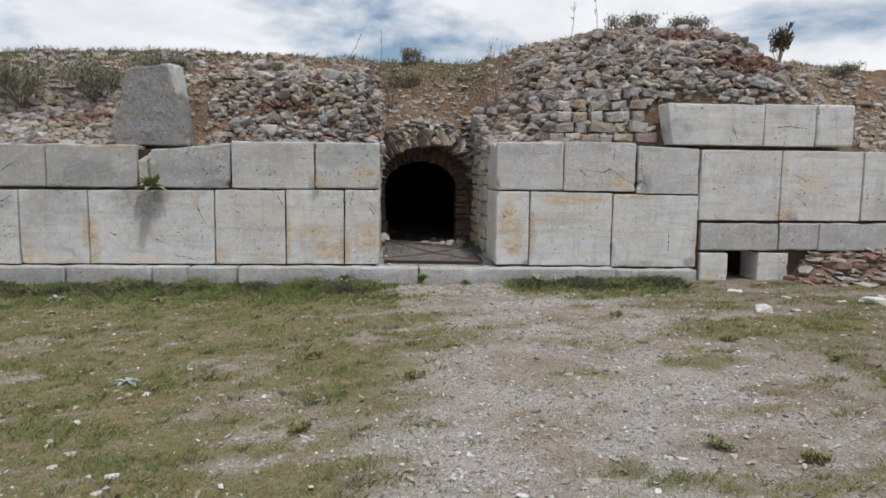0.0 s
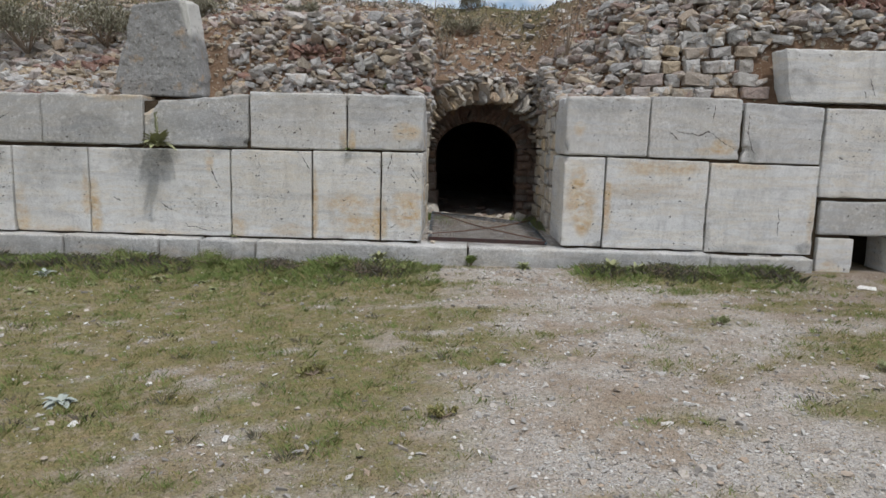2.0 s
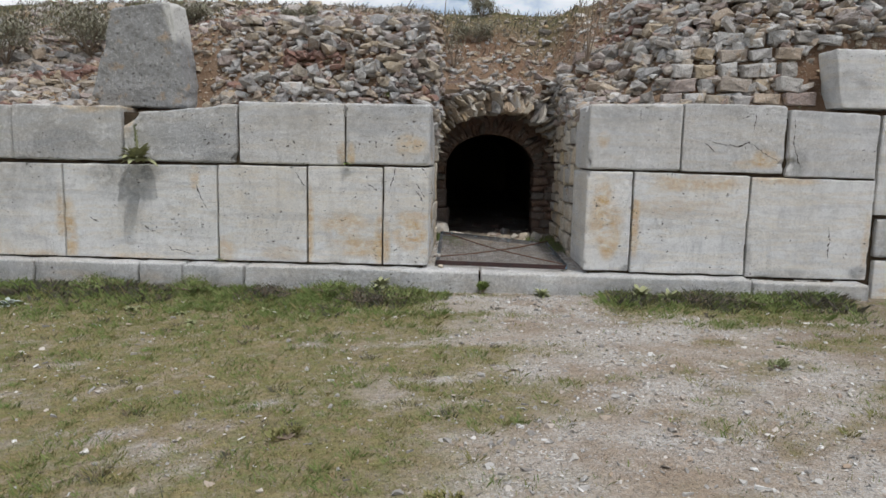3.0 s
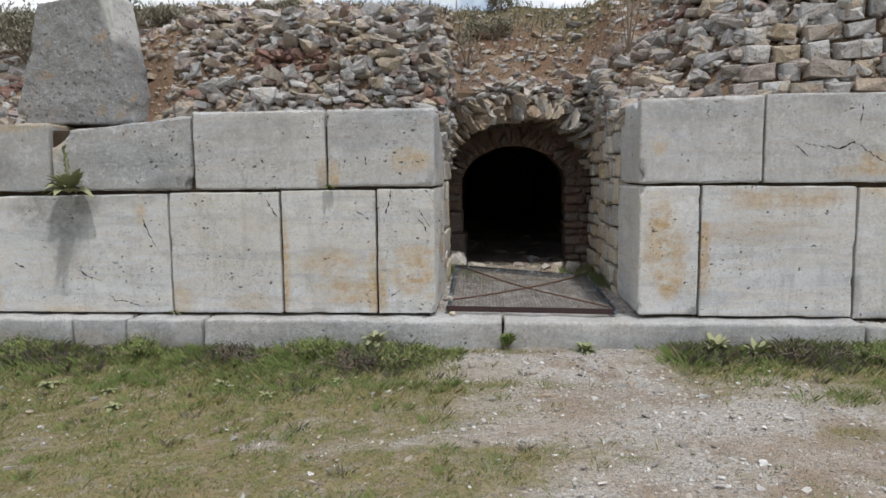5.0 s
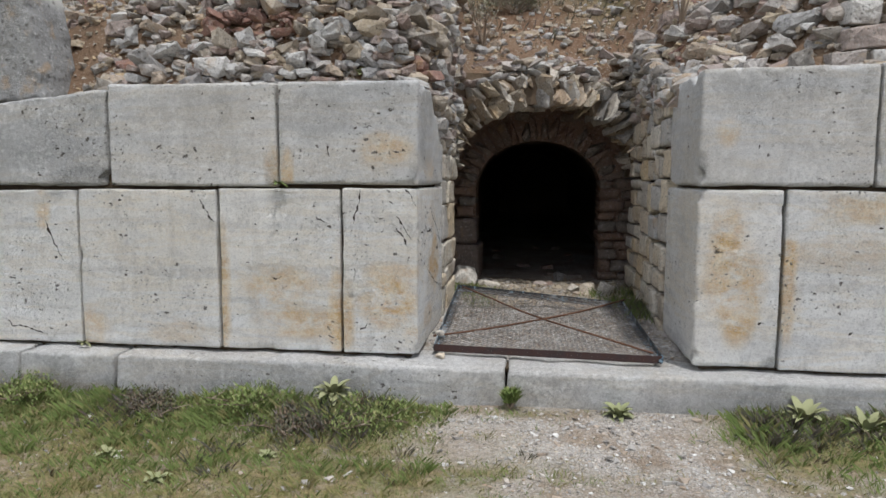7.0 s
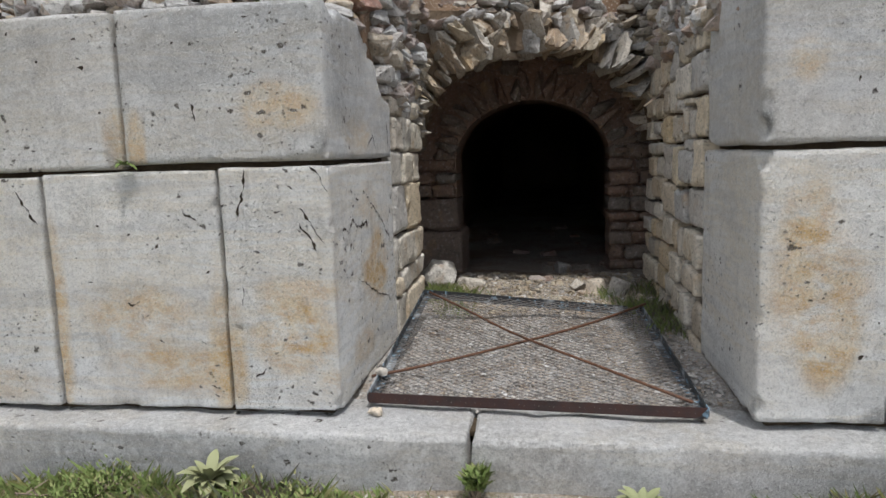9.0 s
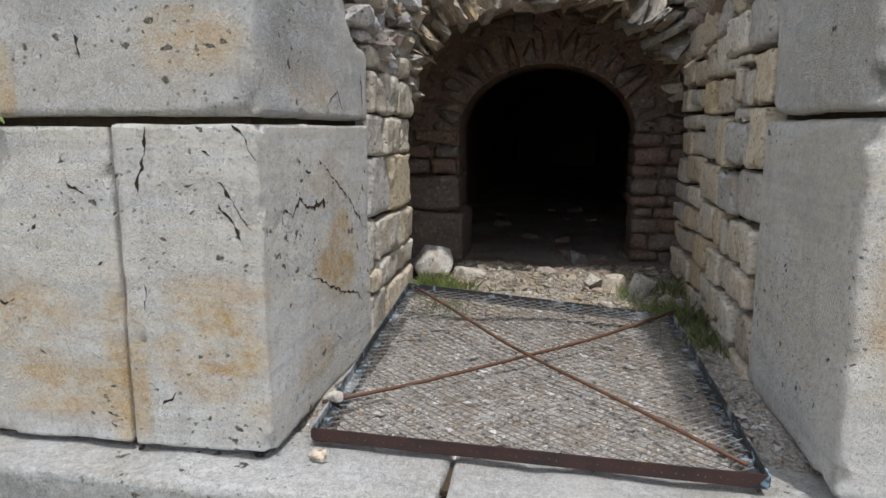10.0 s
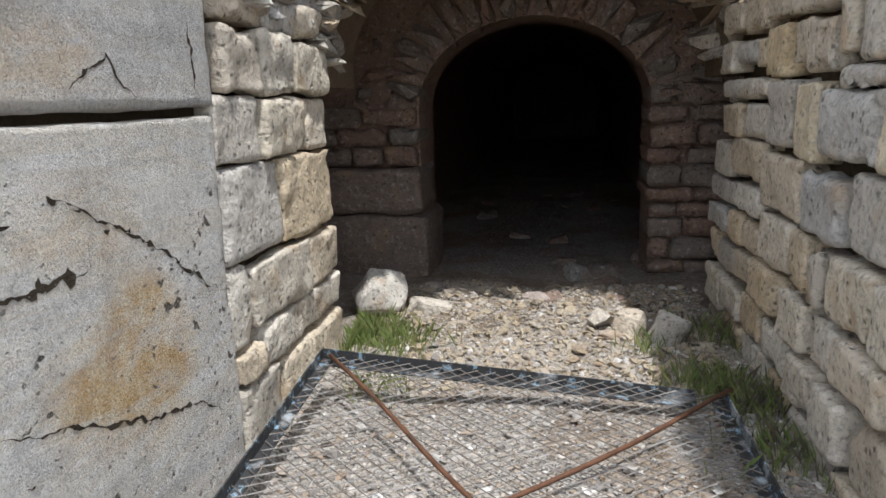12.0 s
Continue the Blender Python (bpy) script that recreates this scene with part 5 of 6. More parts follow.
thing("rubble", h.mesh("rubble"), RUBBLE, "loose grey limestone rubble set in the bank", "", kind="stuff", parent=embankment)

# the earth of that slope
xs, ys = list(np.arange(5.60, 10.0, 0.07)), list(np.arange(8.70, 9.50, 0.05))
n = len(xs)
verts = [(x, y, slope_z(x, y)) for y in ys for x in xs]
thing("earth_slope", mesh_from("earth_slope", verts, [(j * n + i, j * n + i + 1, (j + 1) * n + i + 1, (j + 1) * n + i) for j in range(len(ys) - 1) for i in range(n - 1)], True), EARTH, "bare reddish earth banked against the foot of the wall", "ground", kind="structure")

# pebbles in the earth of the bank
h = Heap()
PEB = [arrays(hull_stone("pebble", rng, 8, 0.7, 0.3)) for _ in range(8)]
for _ in range(13000):
    x, y = rng.uniform(-6.5, 8.5), 9.75 + 4.2 * rng.random() ** 1.4
    if open_passage(x, y):
        continue
    s = min(0.11, 0.038 * rng.lognormvariate(0, 0.5))
    h.add(*rng.choice(PEB), pose(x, y, bank_z(x, y) - hollow(x, y) + s * 0.15, 0, 0, rng.uniform(0, 360)) @ Matrix.Diagonal((s * 1.3, s, s, 1)))
thing("pebbles", h.mesh("pebbles"), CHIPS, "small stones in the red earth", "", kind="stuff", parent=embankment)

# the big leaning block on the west wall
# its bright right side is sunlight put into the colour
me = stone_block(-3.68, -2.63, 9.55, 9.95, 1.99, 3.02, 77, r=0.02, step=0.02, rough=0.016, wear=0.05, leanl=0.27, leanr=-0.17, tl=-0.04, tr=0.05, stains_or_lit=[(-2.66, 2.98, 0.17, 0.26, 1.0), (-2.66, 2.76, 0.07, 0.2, 1.0)],
                 chips=[(-3.66, 9.6, 2.02, 0.12), (-2.60, 9.6, 3.05, 0.10)])
thing("limestone_block", me, ROUGH_GREY, "large rough grey tapering block lying on top of the wall", "stone block")


# ---- the fallen gate ----
def bar(p, q, up, w, hgt):
    """An angle iron from p to q: an upright leaf hgt high and a flat leaf w wide."""
    p, q, up = Vector(p), Vector(q), Vector(up).normalized()
    d = (q - p).normalized()
    s = up.cross(d).normalized()
    prof = [(0, 0), (w, 0), (w, 0.005), (0.005, 0.005), (0.005, hgt), (0, hgt)]
    v = [tuple(e + s * a + up * (b - hgt)) for e in (p, q) for a, b in prof]
    k = len(prof)
    f = [tuple(reversed(range(k))), tuple(range(k, 2 * k))] + [(i, (i + 1) % k, k + (i + 1) % k, k + i) for i in range(k)]
    me = mesh_from("rail", v, f)
    bm = bmesh.new()
    bm.from_mesh(me)
    bmesh.ops.recalc_face_normals(bm, faces=bm.faces)
    bm.to_mesh(me)
    bm.free()
    return me


GA, GB, GC, GD = Vector((-0.03, 9.415, 0.49)), Vector((1.31, 9.335, 0.485)), Vector((1.27, 10.86, 0.545)), Vector((-0.035, 10.88, 0.635))
gate = tagged(new("metal_gate"), "fallen rusty metal gate with wire mesh lying flat on the gravel", "gate")
thing("rail", bar(GB, GA, (0, 0, -1), 0.04, -0.04), RED_STEEL, "red-brown angle iron rail", parent=gate)
thing("rail", bar(GA, GD, (0, 0, 1), -0.035, 0.04), BLUE_STEEL, "black angle iron with flaking blue paint", parent=gate)
thing("rail", bar(GD, Vector((1.19, 10.865, 0.535)), (0, 0, 1), -0.04, 0.045), BLUE_STEEL, "black angle iron with flaking blue paint", parent=gate)
thing("rail", bar(GC, GB, (0, 0, 1), -0.035, 0.04), BLUE_STEEL, "black angle iron with flaking blue paint", parent=gate)


def gate_at(u, v, sag=0.0):
    p = (GA * (1 - u) + GB * u) * (1 - v) + (GD * (1 - u) + GC * u) * v
    return p - Vector((0, 0, 0.022 + sag * math.sin(math.pi * u) * math.sin(math.pi * v)))


h = Heap()
W, L = 1.32, 1.47
for sign in (1, -1):
    k = -2.4 if sign > 0 else 0.0
    while k < (1.4 if sign > 0 else 3.8):
        pts = []
        for i in range(61):
            v = i / 60
            x = k + sign * v * L * 1.45
            if 0.0 <= x <= W:
                pts.append(tuple(gate_at(x / W, v, 0.035) + Vector((0, 0, 0.0015 * sign + 0.004 * noise.noise((x * 6, v * 6, 1))))))
        if len(pts) > 1:
            h.tube(pts, 0.0019, 0.0019, 3)
        k += 0.058
thing("wire_mesh", h.mesh("wire_mesh"), WIRE, "dull grey diamond wire mesh", parent=gate)
for a, b in (((-0.06, 9.60, 0.50), (1.30, 10.84, 0.555)), ((0.0, 10.85, 0.625), (1.27, 9.37, 0.495))):
    h = Heap()
    a, b = Vector(a), Vector(b)
    h.tube([tuple(a.lerp(b, i / 12) + Vector((0.01 * math.sin(i * 0.9), 0, -0.03 * math.sin(math.pi * i / 12)))) for i in range(13)], 0.007, 0.007, 6)
    thing("brace_rod", h.mesh("brace_rod", True), RUST, "thin rusty cross brace", parent=gate)

# ---- loose rocks ----
rng = random.Random(44)


def rock(x, y, z, sx2, sy2, sz2, turn, label, material=PALE, seed=0):
    r2 = random.Random(seed)
    bm = bmesh.new()
    src = hull_stone("rock", r2, 20, 0.85, 0.5)
    bm.from_mesh(src)
    bpy.data.meshes.remove(src)
    bmesh.ops.bevel(bm, geom=bm.edges[:], offset=0.025, segments=1, affect="EDGES", clamp_overlap=True)
    bmesh.ops.triangulate(bm, faces=bm.faces[:])
    bmesh.ops.subdivide_edges(bm, edges=bm.edges[:], cuts=1)
    o = Vector((seed * 1.7, seed * 0.9, 3.0))
    for v in bm.verts:
        v.co *= 1 + 0.12 * noise.noise(v.co * 4.0 + o)
    me = bpy.data.meshes.new("rock")
    bm.to_mesh(me)
    bm.free()
    ob = thing("rock", me, material, label, "rock", "loose rocks")
    ob.matrix_basis = pose(x, y, z + sz2 * 0.28, 0, 0, turn) @ Matrix.Diagonal((sx2, sy2, sz2, 1))
    return ob


rock(-0.10, 11.86, 0.45, 0.34, 0.30, 0.32, 20, "pale angular limestone rock beside grass in the passage", seed=1)
rock(0.15, 11.88, 0.44, 0.24, 0.17, 0.14, -12, "small pale wedge of limestone on the gravel", seed=2)
rock(1.20, 11.50, 0.45, 0.188, 0.175, 0.213, 40, "rounded pale grey stone beside the wall", seed=3)
rock(1.06, 11.60, 0.45, 0.188, 0.175, 0.175, 10, "pale angular stone on the gravel", seed=4)
rock(0.94, 11.70, 0.45, 0.138, 0.138, 0.138, 70, "small pale stone on the gravel", seed=5)
rock(0.98, 11.55, 0.45, 0.12, 0.10, 0.07, 0, "small reddish stone on the gravel", RUBBLE, 6)
rock(0.86, 12.62, 0.42, 0.18, 0.18, 0.18, 30, "grey stone in the dark passage", RUBBLE, 7)
rock(0.64, 12.10, 0.44, 0.16, 0.14, 0.10, 0, "small stone at the edge of the shade", RUBBLE, 8)
rock(0.10, 12.3, 0.44, 0.10, 0.10, 0.08, 0, "small stone at the edge of the shade", RUBBLE, 9)
for k, (x, y, s) in enumerate([(3.95, 6.9, 0.34), (4.35, 6.95, 0.14), (5.6, 7.4, 0.40), (6.6, 7.5, 0.32), (3.7, 7.2, 0.12), (5.3, 7.6, 0.16), (6.0, 7.9, 0.2), (4.4, 8.4, 0.22), (3.2, 8.2, 0.12), (4.8, 7.9, 0.14)]):
    rock(x, y, ground_z(x, y) - 0.02, s, s * 0.7, s * 0.38, rng.uniform(0, 180), "flat white limestone lying on the ground", WHITE, 20 + k)
rock(-0.02, 9.62, 0.50, 0.06, 0.05, 0.05, 0, "small pale stone against the jamb", seed=40)
rock(0.02, 9.33, 0.43, 0.07, 0.05, 0.045, 0, "small pale stone on the plinth", seed=41)

# ---- gravel and grass ----
rng = random.Random(61)
PEB2 = [arrays(hull_stone("pebble", rng, 7, 0.55, 0.3)) for _ in range(8)]
h = Heap()
for _ in range(95000):
    y = 9.1 - 7.2 * rng.random() ** 1.15
    x = rng.uniform(-1.5 - 0.45 * y, 1.8 + 0.55 * y)
    g, v, r = masks(x, y)
    if rng.random() > max(0.16 + 0.5 * max(0.0, noise.noise((x * 1.2 + 0.3 * y, y * 3.0, 70))), (v - 0.25) * 1.2) * (1 - 0.65 * g):
        continue
    s = min(0.06, 0.0125 * rng.lognormvariate(0, 0.6))
    h.add(*rng.choice(PEB2), pose(x, y, ground_z(x, y) + s * 0.1, 0, 0, rng.uniform(0, 360)) @ Matrix.Diagonal((s * 1.3, s, s, 1)))
for _ in range(13000):
    x, y = rng.uniform(-0.1, 1.45), 9.45 + 2.9 * rng.random()
    s = min(0.06, 0.0125 * rng.lognormvariate(0, 0.55))
    h.add(*rng.choice(PEB2), pose(x, y, floor_z(x, y) + s * 0.12, 0, 0, rng.uniform(0, 360)) @ Matrix.Diagonal((s * 1.3, s, s, 1)))
warm = Heap()
for _ in range(4200):
    x, y = rng.uniform(-0.05, 1.38), rng.uniform(10.95, 12.4)
    s = min(0.08, 0.022 * rng.lognormvariate(0, 0.5))
    warm.add(*rng.choice(PEB2), pose(x, y, floor_z(x, y) + s * 0.15, 0, 0, rng.uniform(0, 360)) @ Matrix.Diagonal((s * 1.3, s, s, 1)))
thing("stone_chips", warm.mesh("stone_chips"), CHIPS, "ochre stone chips on the passage floor", "gravel", kind="stuff")
for _ in range(420):
    y = 9.0 - 6.6 * rng.random()
    x, s = rng.uniform(-1.2 - 0.45 * y, 1.5 + 0.55 * y), rng.uniform(0.025, 0.065)
    h.add(*rng.choice(PEB2), pose(x, y, ground_z(x, y) + s * 0.12, 0, 0, rng.uniform(0, 360)) @ Matrix.Diagonal((s * 1.3, s, s, 1)))
thing("gravel", h.mesh("gravel"), GRAVEL, "pale limestone gravel strewn over the ground", "gravel", kind="stuff")

turf, tall, herb = Heap(), Heap(), Heap()


def tuft(heap, x, y, z, rad, hgt, n, wide=0.0016):
    """A small clump of blades that fan outward."""
    for _ in range(n):
        a, d = rng.uniform(0, 6.28), rad * math.sqrt(rng.random())
        heap.blade((x + d * math.cos(a), y + d * math.sin(a), z - 0.006), hgt * rng.uniform(0.5, 1.2), wide * rng.uniform(0.7, 1.5), rng.uniform(0.1, 0.5) + 0.7 * d / rad, a - 1.57 + rng.gauss(0, 0.5))


def wall_band(x, y):
    """How near a place is to the lush strips at the foot of the wall."""
    return smooth(7.4, 8.5, y + 0.5 * noise.noise((x * 1.6, y * 1.6, 47.0))) * (1 if x < 0.1 else 0.75 if 1.5 < x < 3.9 else 0.05)


for _ in range(120000):
    y = 9.1 - 7.4 * rng.random() ** 1.1
    x = rng.uniform(-1.5 - 0.5 * y, 1.8 + 0.55 * y)
    g, v, r = masks(x, y)
    if rng.random() > g * 0.95 + 0.03:
        continue
    z = ground_z(x, y)
    band = wall_band(x, y)
    lush = smooth(0.0, 0.4, noise.noise((x * 2.1, y * 3.2, 33)) + 0.5 * noise.noise((x * 6, y * 8, 35)))
    hgt = rng.uniform(0.006, 0.022) * (1 + 1.2 * lush) + band * rng.uniform(0.0, 0.03)
    for _ in range(2):
        (tall if rng.random() < 0.08 + 0.6 * lush + 0.5 * band else turf).blade((x + rng.uniform(-0.02, 0.02), y + rng.uniform(-0.02, 0.02), z - 0.004), hgt * rng.uniform(0.7, 1.2), rng.uniform(0.0013, 0.0028), rng.uniform(0.2, 1.2), rng.uniform(0, 6.28))
for _ in range(5200):
    y = 9.1 - 7.0 * rng.random() ** 1.1
    x = rng.uniform(-1.5 - 0.5 * y, 1.8 + 0.55 * y)
    g = masks(x, y)[0]
    near = noise.noise((x * 1.1, y * 1.7, 39.0))
    if rng.random() > g * (0.45 + 0.9 * near) + 0.012:
        continue
    band = wall_band(x, y)
    pick = rng.random()
    tuft(tall if pick < 0.55 + 0.2 * band else herb if pick > 0.88 else turf, x, y, ground_z(x, y), rng.uniform(0.025, 0.075), rng.uniform(0.018, 0.042) + 0.03 * band, rng.randrange(18, 44))
# taller mixed growth along the foot of the wall
for _ in range(2600):
    if rng.random() < 0.72:
        x, d = rng.uniform(-6.5, 0.10), abs(rng.gauss(0, 0.30))
    else:
        x, d = rng.uniform(1.62, 3.9), abs(rng.gauss(0, 0.24))
    y = 9.10 - d
    size = 0.45 + 0.9 * max(0, noise.noise((x * 1.7, y * 2.0, 40)) + 0.3)
    if -1.3 < x < 0:
        size *= 1.25
    if -0.15 < x < 0.2:
        size *= 0.5
    hgt = rng.uniform(0.05, 0.14) * size * (1 - 0.45 * min(1, d / 0.6))
    dry = noise.noise((x * 1.3, 3.0, 50)) > 0.05 or x < -2.6 or x > 2.3
    tuft(herb if dry and rng.random() < 0.55 else turf if rng.random() < 0.12 else tall, x, y, ground_z(x, y), rng.uniform(0.02, 0.06), hgt, rng.randrange(10, 22), rng.choice((0.0013, 0.0016, 0.0045)))
# tufts in the passage
for cx, cy, rad, n in ((-0.05, 11.50, 0.18, 1000), (0.12, 11.40, 0.16, 260), (1.24, 11.05, 0.12, 300), (1.37, 10.95, 0.13, 600), (1.40, 11.6, 0.16, 300), (1.12, 11.4, 0.10, 70), (0.14, 11.0, 0.14, 120), (1.38, 10.6, 0.14, 250)):
    for _ in range(n):
        x, y = min(1.45, max(-0.10, rng.gauss(cx, rad * 0.5))), rng.gauss(cy, rad * 0.6)
        (tall if cx < 1.3 else herb if rng.random() < 0.4 else tall).blade((x, y, floor_z(x, y) - 0.005), rng.uniform(0.02, 0.10), rng.uniform(0.0011, 0.0024), rng.uniform(0.1, 0.7), rng.uniform(0, 6.28))
thing("turf", turf.mesh("turf"), GRASS_DRY, "short dry yellow-green turf", "grass", kind="stuff")
thing("grass", tall.mesh("grass"), GRASS_GREEN, "green grass along the foot of the wall", "grass", kind="stuff")
thing("herbs", herb.mesh("herbs"), HERB, "dull brownish weeds along the wall", "weeds", kind="stuff")


# ---- single plants ----
def rosette(name, p, size, leaves, material, label, rise=0.5, seed=0, hang=False, spike=0.0):
    """A plant of soft leaves round one root; against a wall its leaves stay in front of it."""
    r2 = random.Random(seed)
    root = tagged(new(name), label, "plant", "wild plants")
    root.location = p
    for i in range(leaves):
        a = i * 2.4 + r2.uniform(-0.3, 0.3)
        up = rise * (0.25 + 0.9 * i / leaves)
        ln = size * r2.uniform(0.75, 1.1) * (1 - 0.35 * i / leaves)
        w = ln * 0.19
        d = Vector((math.cos(a), math.sin(a), 0))
        if hang and d.y > -0.1:
            d.y = -0.15 - 0.3 * r2.random()
        s = Vector((-d.y, d.x, 0)).normalized()
        h, rows = Heap(), 6
        for k in range(rows):
            t = k / (rows - 1)
            q = d * ln * t * 0.9 + Vector((0, 0, ln * (up * t * 1.4 - 0.55 * t * t)))
            ww = w * math.sin(math.pi * min(0.97, 0.12 + 0.85 * t)) + 0.001
            h.v.extend([tuple(q - s * ww + Vector((0, 0, ww * 0.4))), tuple(q), tuple(q + s * ww + Vector((0, 0, ww * 0.4)))])
        for k in range(rows - 1):
            b = k * 3
            h.f.extend([(b, b + 1, b + 4, b + 3), (b + 1, b + 2, b + 5, b + 4)])
        thing("leaf", h.mesh("leaf", True), material, parent=root)
    if spike:
        h = Heap()
        h.tube([(0, 0, 0), (0.01, -0.02, spike * 0.5), (-0.01, -0.03, spike)], 0.012, 0.006, 5)
        for i in range(60):
            t, a = r2.uniform(0.15, 1.0), r2.uniform(0, 6.28)
            h.blade((0.012 * math.cos(a), -0.025 * t + 0.012 * math.sin(a), spike * t), 0.03, 0.007, 0.9, a)
        thing("stem", h.mesh("stem"), material, parent=root)
    return root


def bush(name, p, radius, height, leaves, leaf, material, label, seed=0, limbs=9, bare=False):
    """A shrub: forking stems under a loose crown of small leaves."""
    r2 = random.Random(seed)
    root = tagged(new(name), label, "shrub", "wild plants")
    stems, crown = Heap(), Heap()
    tips = []
    for i in range(limbs):
        a, out2 = r2.uniform(0, 6.28), r2.uniform(0.15, 1.0)
        end = Vector(p) + Vector((math.cos(a) * radius * out2, math.sin(a) * radius * out2, height * r2.uniform(0.6, 1.0)))
        mid = Vector(p).lerp(end, 0.5) + Vector((r2.uniform(-0.1, 0.1) * radius, r2.uniform(-0.1, 0.1) * radius, height * 0.08))
        stems.tube([tuple(p), tuple(mid), tuple(end)], 0.009, 0.003)
        tips.append((mid, end))
        for _ in range(4):
            s0 = mid.lerp(end, r2.random())
            s1 = s0 + Vector((r2.uniform(-0.3, 0.3) * radius, r2.uniform(-0.3, 0.3) * radius, r2.uniform(0.05, 0.35) * height))
            stems.tube([tuple(s0), tuple(s1)], 0.004, 0.002, 3)
            tips.append((s0, s1))
    for _ in range(leaves):
        m0, m1 = r2.choice(tips)
        q = m0.lerp(m1, r2.uniform(0.2, 1.1)) + Vector((r2.gauss(0, 0.06), r2.gauss(0, 0.06), r2.gauss(0, 0.06))) * radius * 1.6
        if q.z > p[2] - 0.02:
            crown.blade(tuple(q), leaf * r2.uniform(0.6, 1.3), leaf * 0.28, r2.uniform(0.2, 1.4), r2.uniform(0, 6.28))
    thing("stem", stems.mesh("stem"), TWIG, parent=root)
    if leaves:
        thing("crown", crown.mesh("crown"), material, parent=root)
    return root


def stalk(p, height, label, lean=0.1, seed=0, forks=5):
    r2 = random.Random(seed)
    h = Heap()
    top = Vector(p) + Vector((lean * height, 0, height))
    h.tube([tuple(p), tuple(Vector(p).lerp(top, 0.5) + Vector((0.02, 0, 0))), tuple(top)], 0.009, 0.004)
    for i in range(forks):
        b = Vector(p).lerp(top, r2.uniform(0.45, 0.95))
        h.tube([tuple(b), tuple(b + Vector((r2.uniform(-0.16, 0.16), r2.uniform(-0.1, 0.1), r2.uniform(0.05, 0.2))) * height * 0.6)], 0.005, 0.002, 3)
    return thing("dry_stalk", h.mesh("dry_stalk"), TWIG, label, "plant", "wild plants")


rosette("mullein", (-3.05, 9.25, 1.43), 0.25, 30, MULLEIN, "pale green leafy plant growing from a joint in the wall", 1.1, 1, True, 0.36)
rosette("mullein", (-0.55, 9.02, 0.27), 0.15, 24, MULLEIN, "yellow-green leafy plant at the foot of the wall", 0.95, 2)
rosette("mullein", (1.03, 9.03, 0.22), 0.12, 22, MULLEIN, "yellow-green leafy plant at the foot of the step", 1.0, 3)
rosette("mullein", (1.98, 9.03, 0.24), 0.17, 22, MULLEIN, "broad-leaved plant at the foot of the wall", 1.0, 4)
rosette("mullein", (2.25, 8.95, 0.22), 0.13, 22, MULLEIN, "broad-leaved plant in the grass by the wall", 1.2, 5)
rosette("silver_plant", (-1.90, 5.14, ground_z(-1.9, 5.14)), 0.13, 16, SILVER, "silvery grey rosette in the dry turf", 0.7, 6)
rosette("silver_plant", (-3.88, 8.36, ground_z(-3.88, 8.36)), 0.16, 16, SILVER, "silvery grey rosette in the grass", 0.8, 7)
rosette("weed", (-0.95, 9.285, 1.46), 0.06, 10, GRASS_GREEN, "small green weed in a wall joint", 0.7, 8, True)
rosette("weed", (-2.24, 9.27, 0.45), 0.07, 9, MULLEIN, "small yellow-green weed in a wall joint", 0.7, 9, True)
rosette("weed", (-0.62, 9.95, 2.18), 0.10, 12, MULLEIN, "small yellow-green plant among the rubble", 0.9, 10)
rosette("weed", (3.58, 9.62, 2.12), 0.12, 12, MULLEIN, "small dry plant on top of the wall", 0.9, 11)
for k, (x, y) in enumerate([(-2.2, 8.2), (-1.5, 8.35), (-2.7, 8.3), (-3.2, 8.0), (-1.1, 8.1), (-3.6, 7.7), (-0.7, 8.4), (-2.0, 7.9)]):
    rosette("weed", (x, y, ground_z(x, y)), 0.08 + 0.02 * (k % 3), 11, MULLEIN, "small pale-leaved weed in the grass", 0.7, 12 + k)
for k, (x, y) in enumerate([(1.75, 3.35), (2.1, 3.15), (2.9, 5.6), (0.2, 4.9), (2.3, 6.7), (-0.6, 5.6), (3.4, 4.9), (-0.5, 4.0)]):
    bush("tuft", (x, y, ground_z(x, y)), 0.085, 0.035, 260, 0.02, GRASS_DRY if k % 2 else MULLEIN, "low grey-green tuft on the gravel", 60 + k, 6)
bush("tuft", (0.45, 9.07, ground_z(0.45, 9.07)), 0.06, 0.09, 350, 0.04, GRASS_GREEN, "green tuft growing at a joint of the plinth", 90, 9)
for k, (x, y) in enumerate([(-1.0, 8.95), (-1.6, 8.9), (-0.3, 8.85), (-2.4, 8.95), (2.6, 8.9), (3.1, 8.85), (-3.3, 8.9), (-0.75, 8.7), (-4.2, 8.8)]):
    bush("weed_clump", (x, y, ground_z(x, y)), 0.26, 0.07 if k % 3 else 0.11, 1100, 0.017, (GRASS_GREEN, HERB, GRASS_GREEN)[k % 3], "leafy wild weed clump at the foot of the wall", 100 + k, 12)
zb = bank_z
bush("shrub", (0.35, 12.9, zb(0.35, 12.9)), 0.34, 0.22, 1300, 0.03, BUSH_GREY, "round dry green shrub on the bank above the arch", 70, 12)
bush("shrub", (0.45, 13.9, zb(0.45, 13.9)), 0.36, 0.24, 1300, 0.03, BUSH_GREY, "low dry shrub on the crest of the bank", 71, 10)
bush("shrub", (6.8, 11.9, zb(6.8, 11.9)), 0.28, 0.62, 700, 0.055, BUSH_RED, "dark reddish shrub on the crest", 72, 10)
bush("shrub", (-4.4, 10.9, zb(-4.4, 10.9)), 0.65, 0.5, 3200, 0.035, BUSH_GREY, "grey dry shrub on the rubble slope", 73, 16)
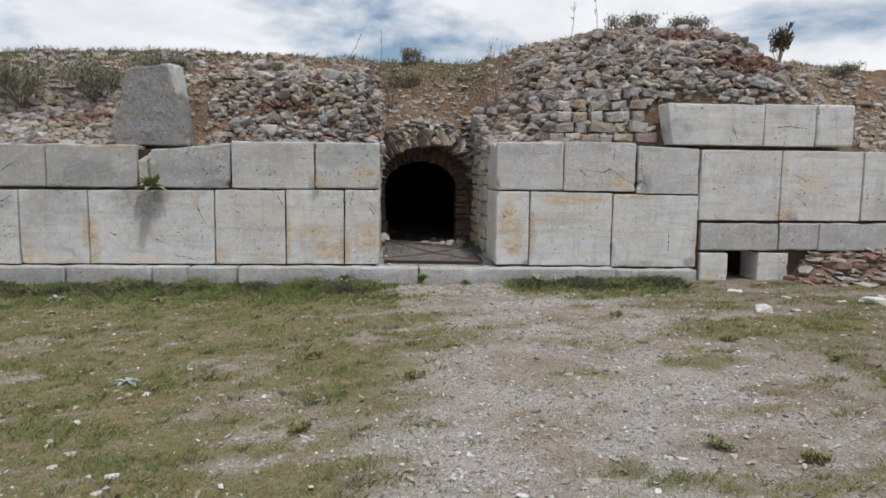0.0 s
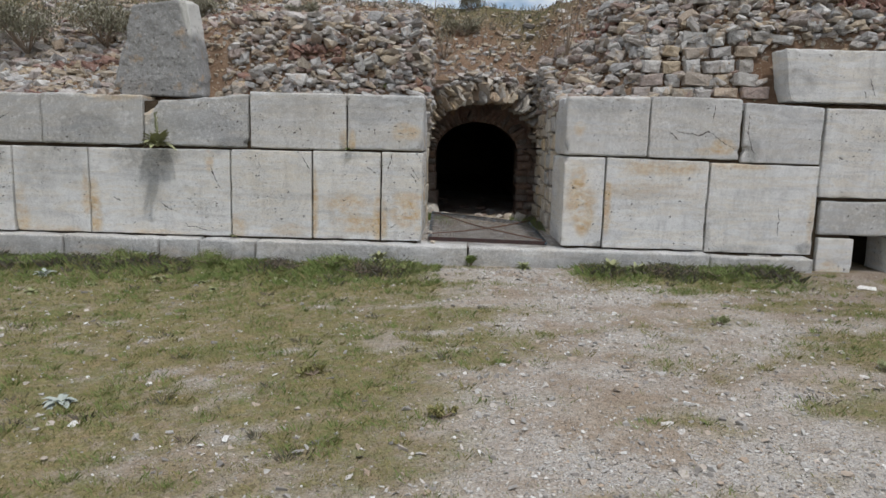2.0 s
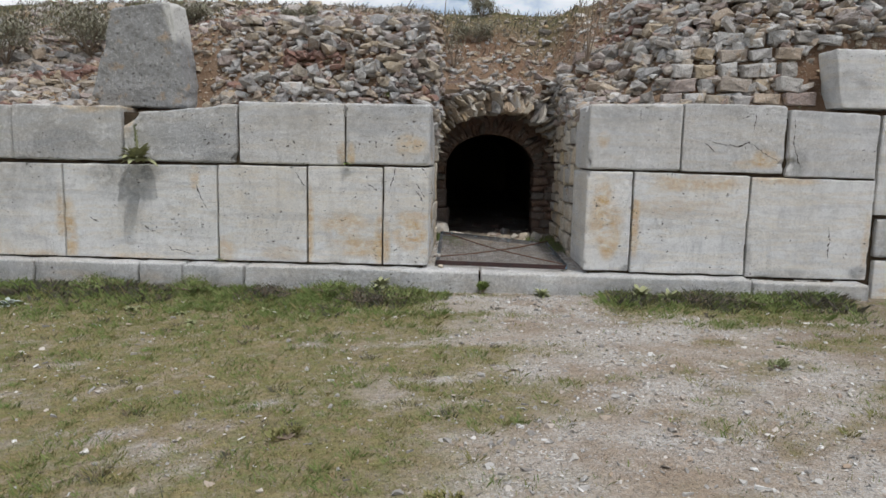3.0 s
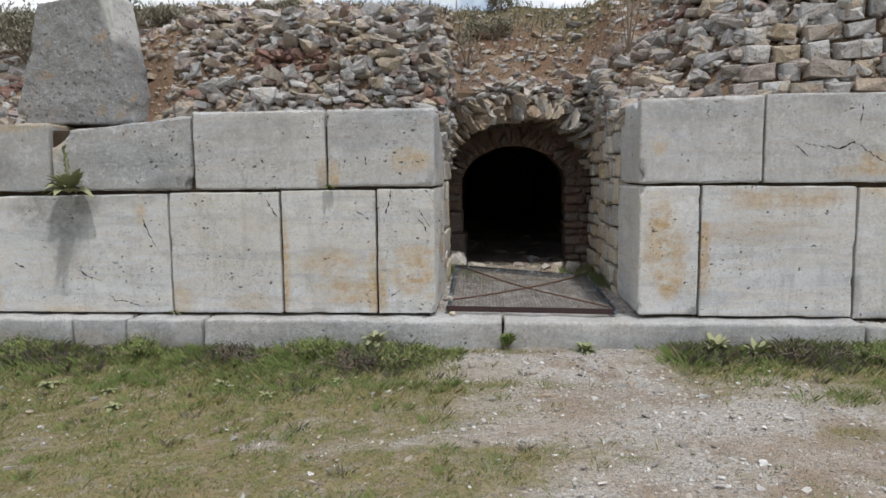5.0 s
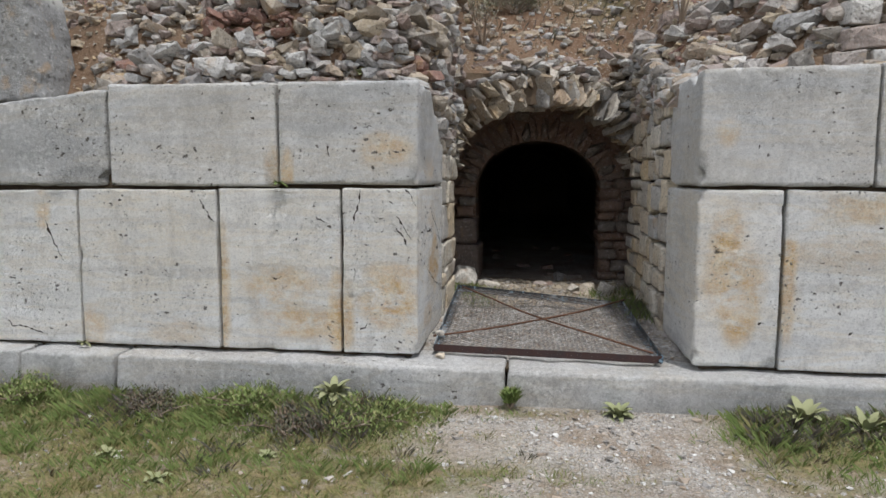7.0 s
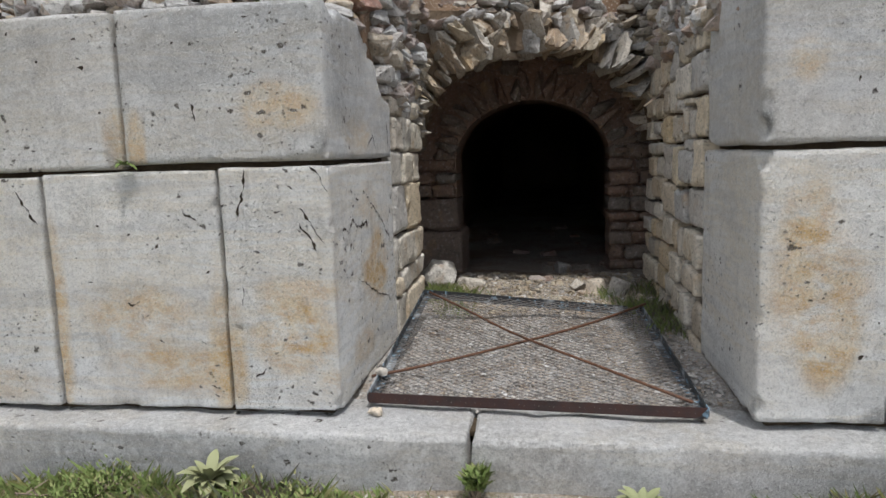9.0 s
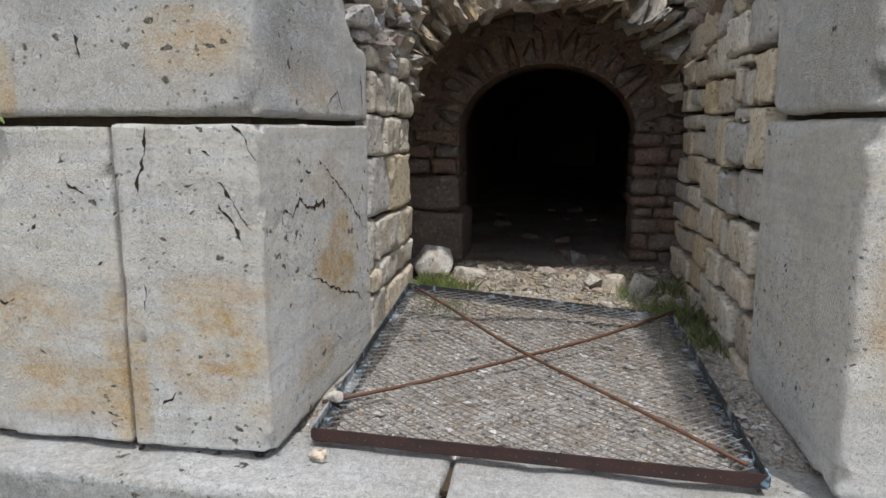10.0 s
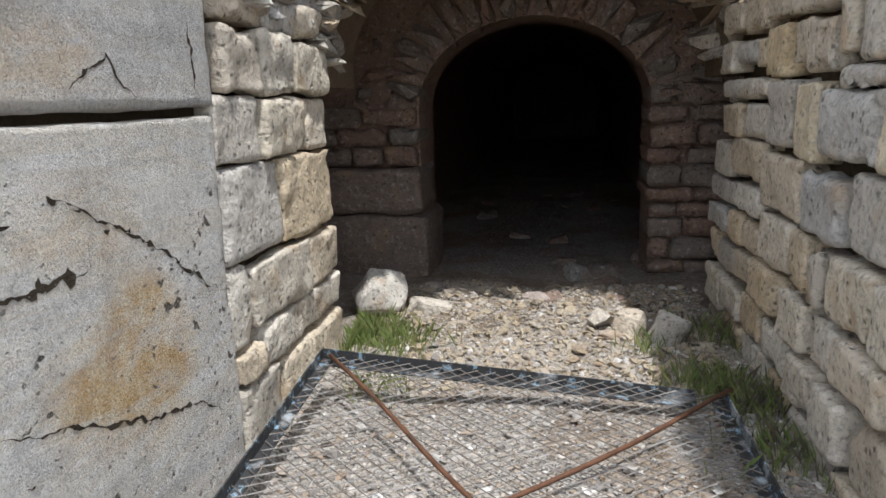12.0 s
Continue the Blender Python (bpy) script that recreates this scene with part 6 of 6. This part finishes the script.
bush("shrub", (-5.3, 10.7, zb(-5.3, 10.7)), 0.6, 0.55, 3000, 0.035, BUSH_GREY, "grey dry shrub on the rubble slope", 74, 16)
bush("shrub", (-3.6, 11.9, zb(-3.6, 11.9)), 0.5, 0.25, 2000, 0.035, BUSH_GREY, "low grey shrub on the bank", 75, 14)
bush("shrub", (-1.8, 10.9, zb(-1.8, 10.9)), 0.25, 0.14, 700, 0.03, BUSH_GREY, "small grey shrub among the rubble", 76, 9)
bush("shrub", (4.2, 12.0, zb(4.2, 12.0)), 0.5, 0.22, 1500, 0.035, BUSH_GREY, "dry grass clump on the crest", 77, 14)
bush("shrub", (5.2, 11.9, zb(5.2, 11.9)), 0.5, 0.18, 1500, 0.035, BUSH_GREY, "dry grass clump on the crest", 78, 14)
bush("shrub", (7.9, 11.8, zb(7.9, 11.8)), 0.35, 0.22, 900, 0.035, BUSH_GREY, "dry shrub on the earth slope", 79, 10)
bush("thorn_bush", (1.75, 11.4, zb(1.75, 11.4)), 0.30, 0.9, 40, 0.03, BUSH_GREY, "bare brown thorn bush on the bank", 80, 7)
bush("thorn_bush", (0.05, 12.2, zb(0.05, 12.2)), 0.22, 0.45, 120, 0.03, BUSH_GREY, "sparse dry bush above the arch", 81, 7)
stalk((-0.15, 13.4, zb(-0.15, 13.4)), 0.75, "thin dry upright stalk on the crest", 0.02, 1, 2)
stalk((-0.75, 13.4, zb(-0.75, 13.4)), 0.5, "bent dry stalk on the crest", 0.5, 2, 4)
stalk((3.0, 11.6, zb(3.0, 11.6)), 0.7, "dry branching stalk on the crest", 0.08, 3, 8)
stalk((3.45, 11.6, zb(3.45, 11.6)), 0.6, "dry upright stalk on the crest", -0.1, 4, 6)
stalk((-5.6, 10.6, zb(-5.6, 10.6)), 0.9, "tall dry stalk on the slope", -0.05, 5, 7)
# scrubby grass on the crest
h = Heap()
for _ in range(16000):
    x, y = rng.uniform(-7, 9), rng.uniform(11.5, 14.4)
    if open_passage(x, y) or rng.random() > smooth(11.9, 13.4, y + 0.6 * noise.noise((x, y, 60)) + (1.0 if x < -3.0 or 3.6 < x < 5.6 else 0.0)):
        continue
    h.blade((x, y, bank_z(x, y) - 0.01), rng.uniform(0.03, 0.13), rng.uniform(0.003, 0.006), rng.uniform(0.1, 0.8), rng.uniform(0, 6.28))
thing("scrub", h.mesh("scrub"), HERB, "thin dry grass on the crest of the bank", "grass", kind="stuff")
h = Heap()
a = Vector((1.46, 11.30, 1.78))
h.tube([tuple(a), tuple(a + Vector((-0.06, -0.15, 0.0))), tuple(a + Vector((-0.16, -0.25, -0.07)))], 0.012, 0.006)
h.tube([tuple(a + Vector((-0.05, -0.12, 0.0))), tuple(a + Vector((-0.03, -0.3, 0.06)))], 0.008, 0.004)
thing("root", h.mesh("root"), TWIG, "pale dead root sticking out of the wall", "root")
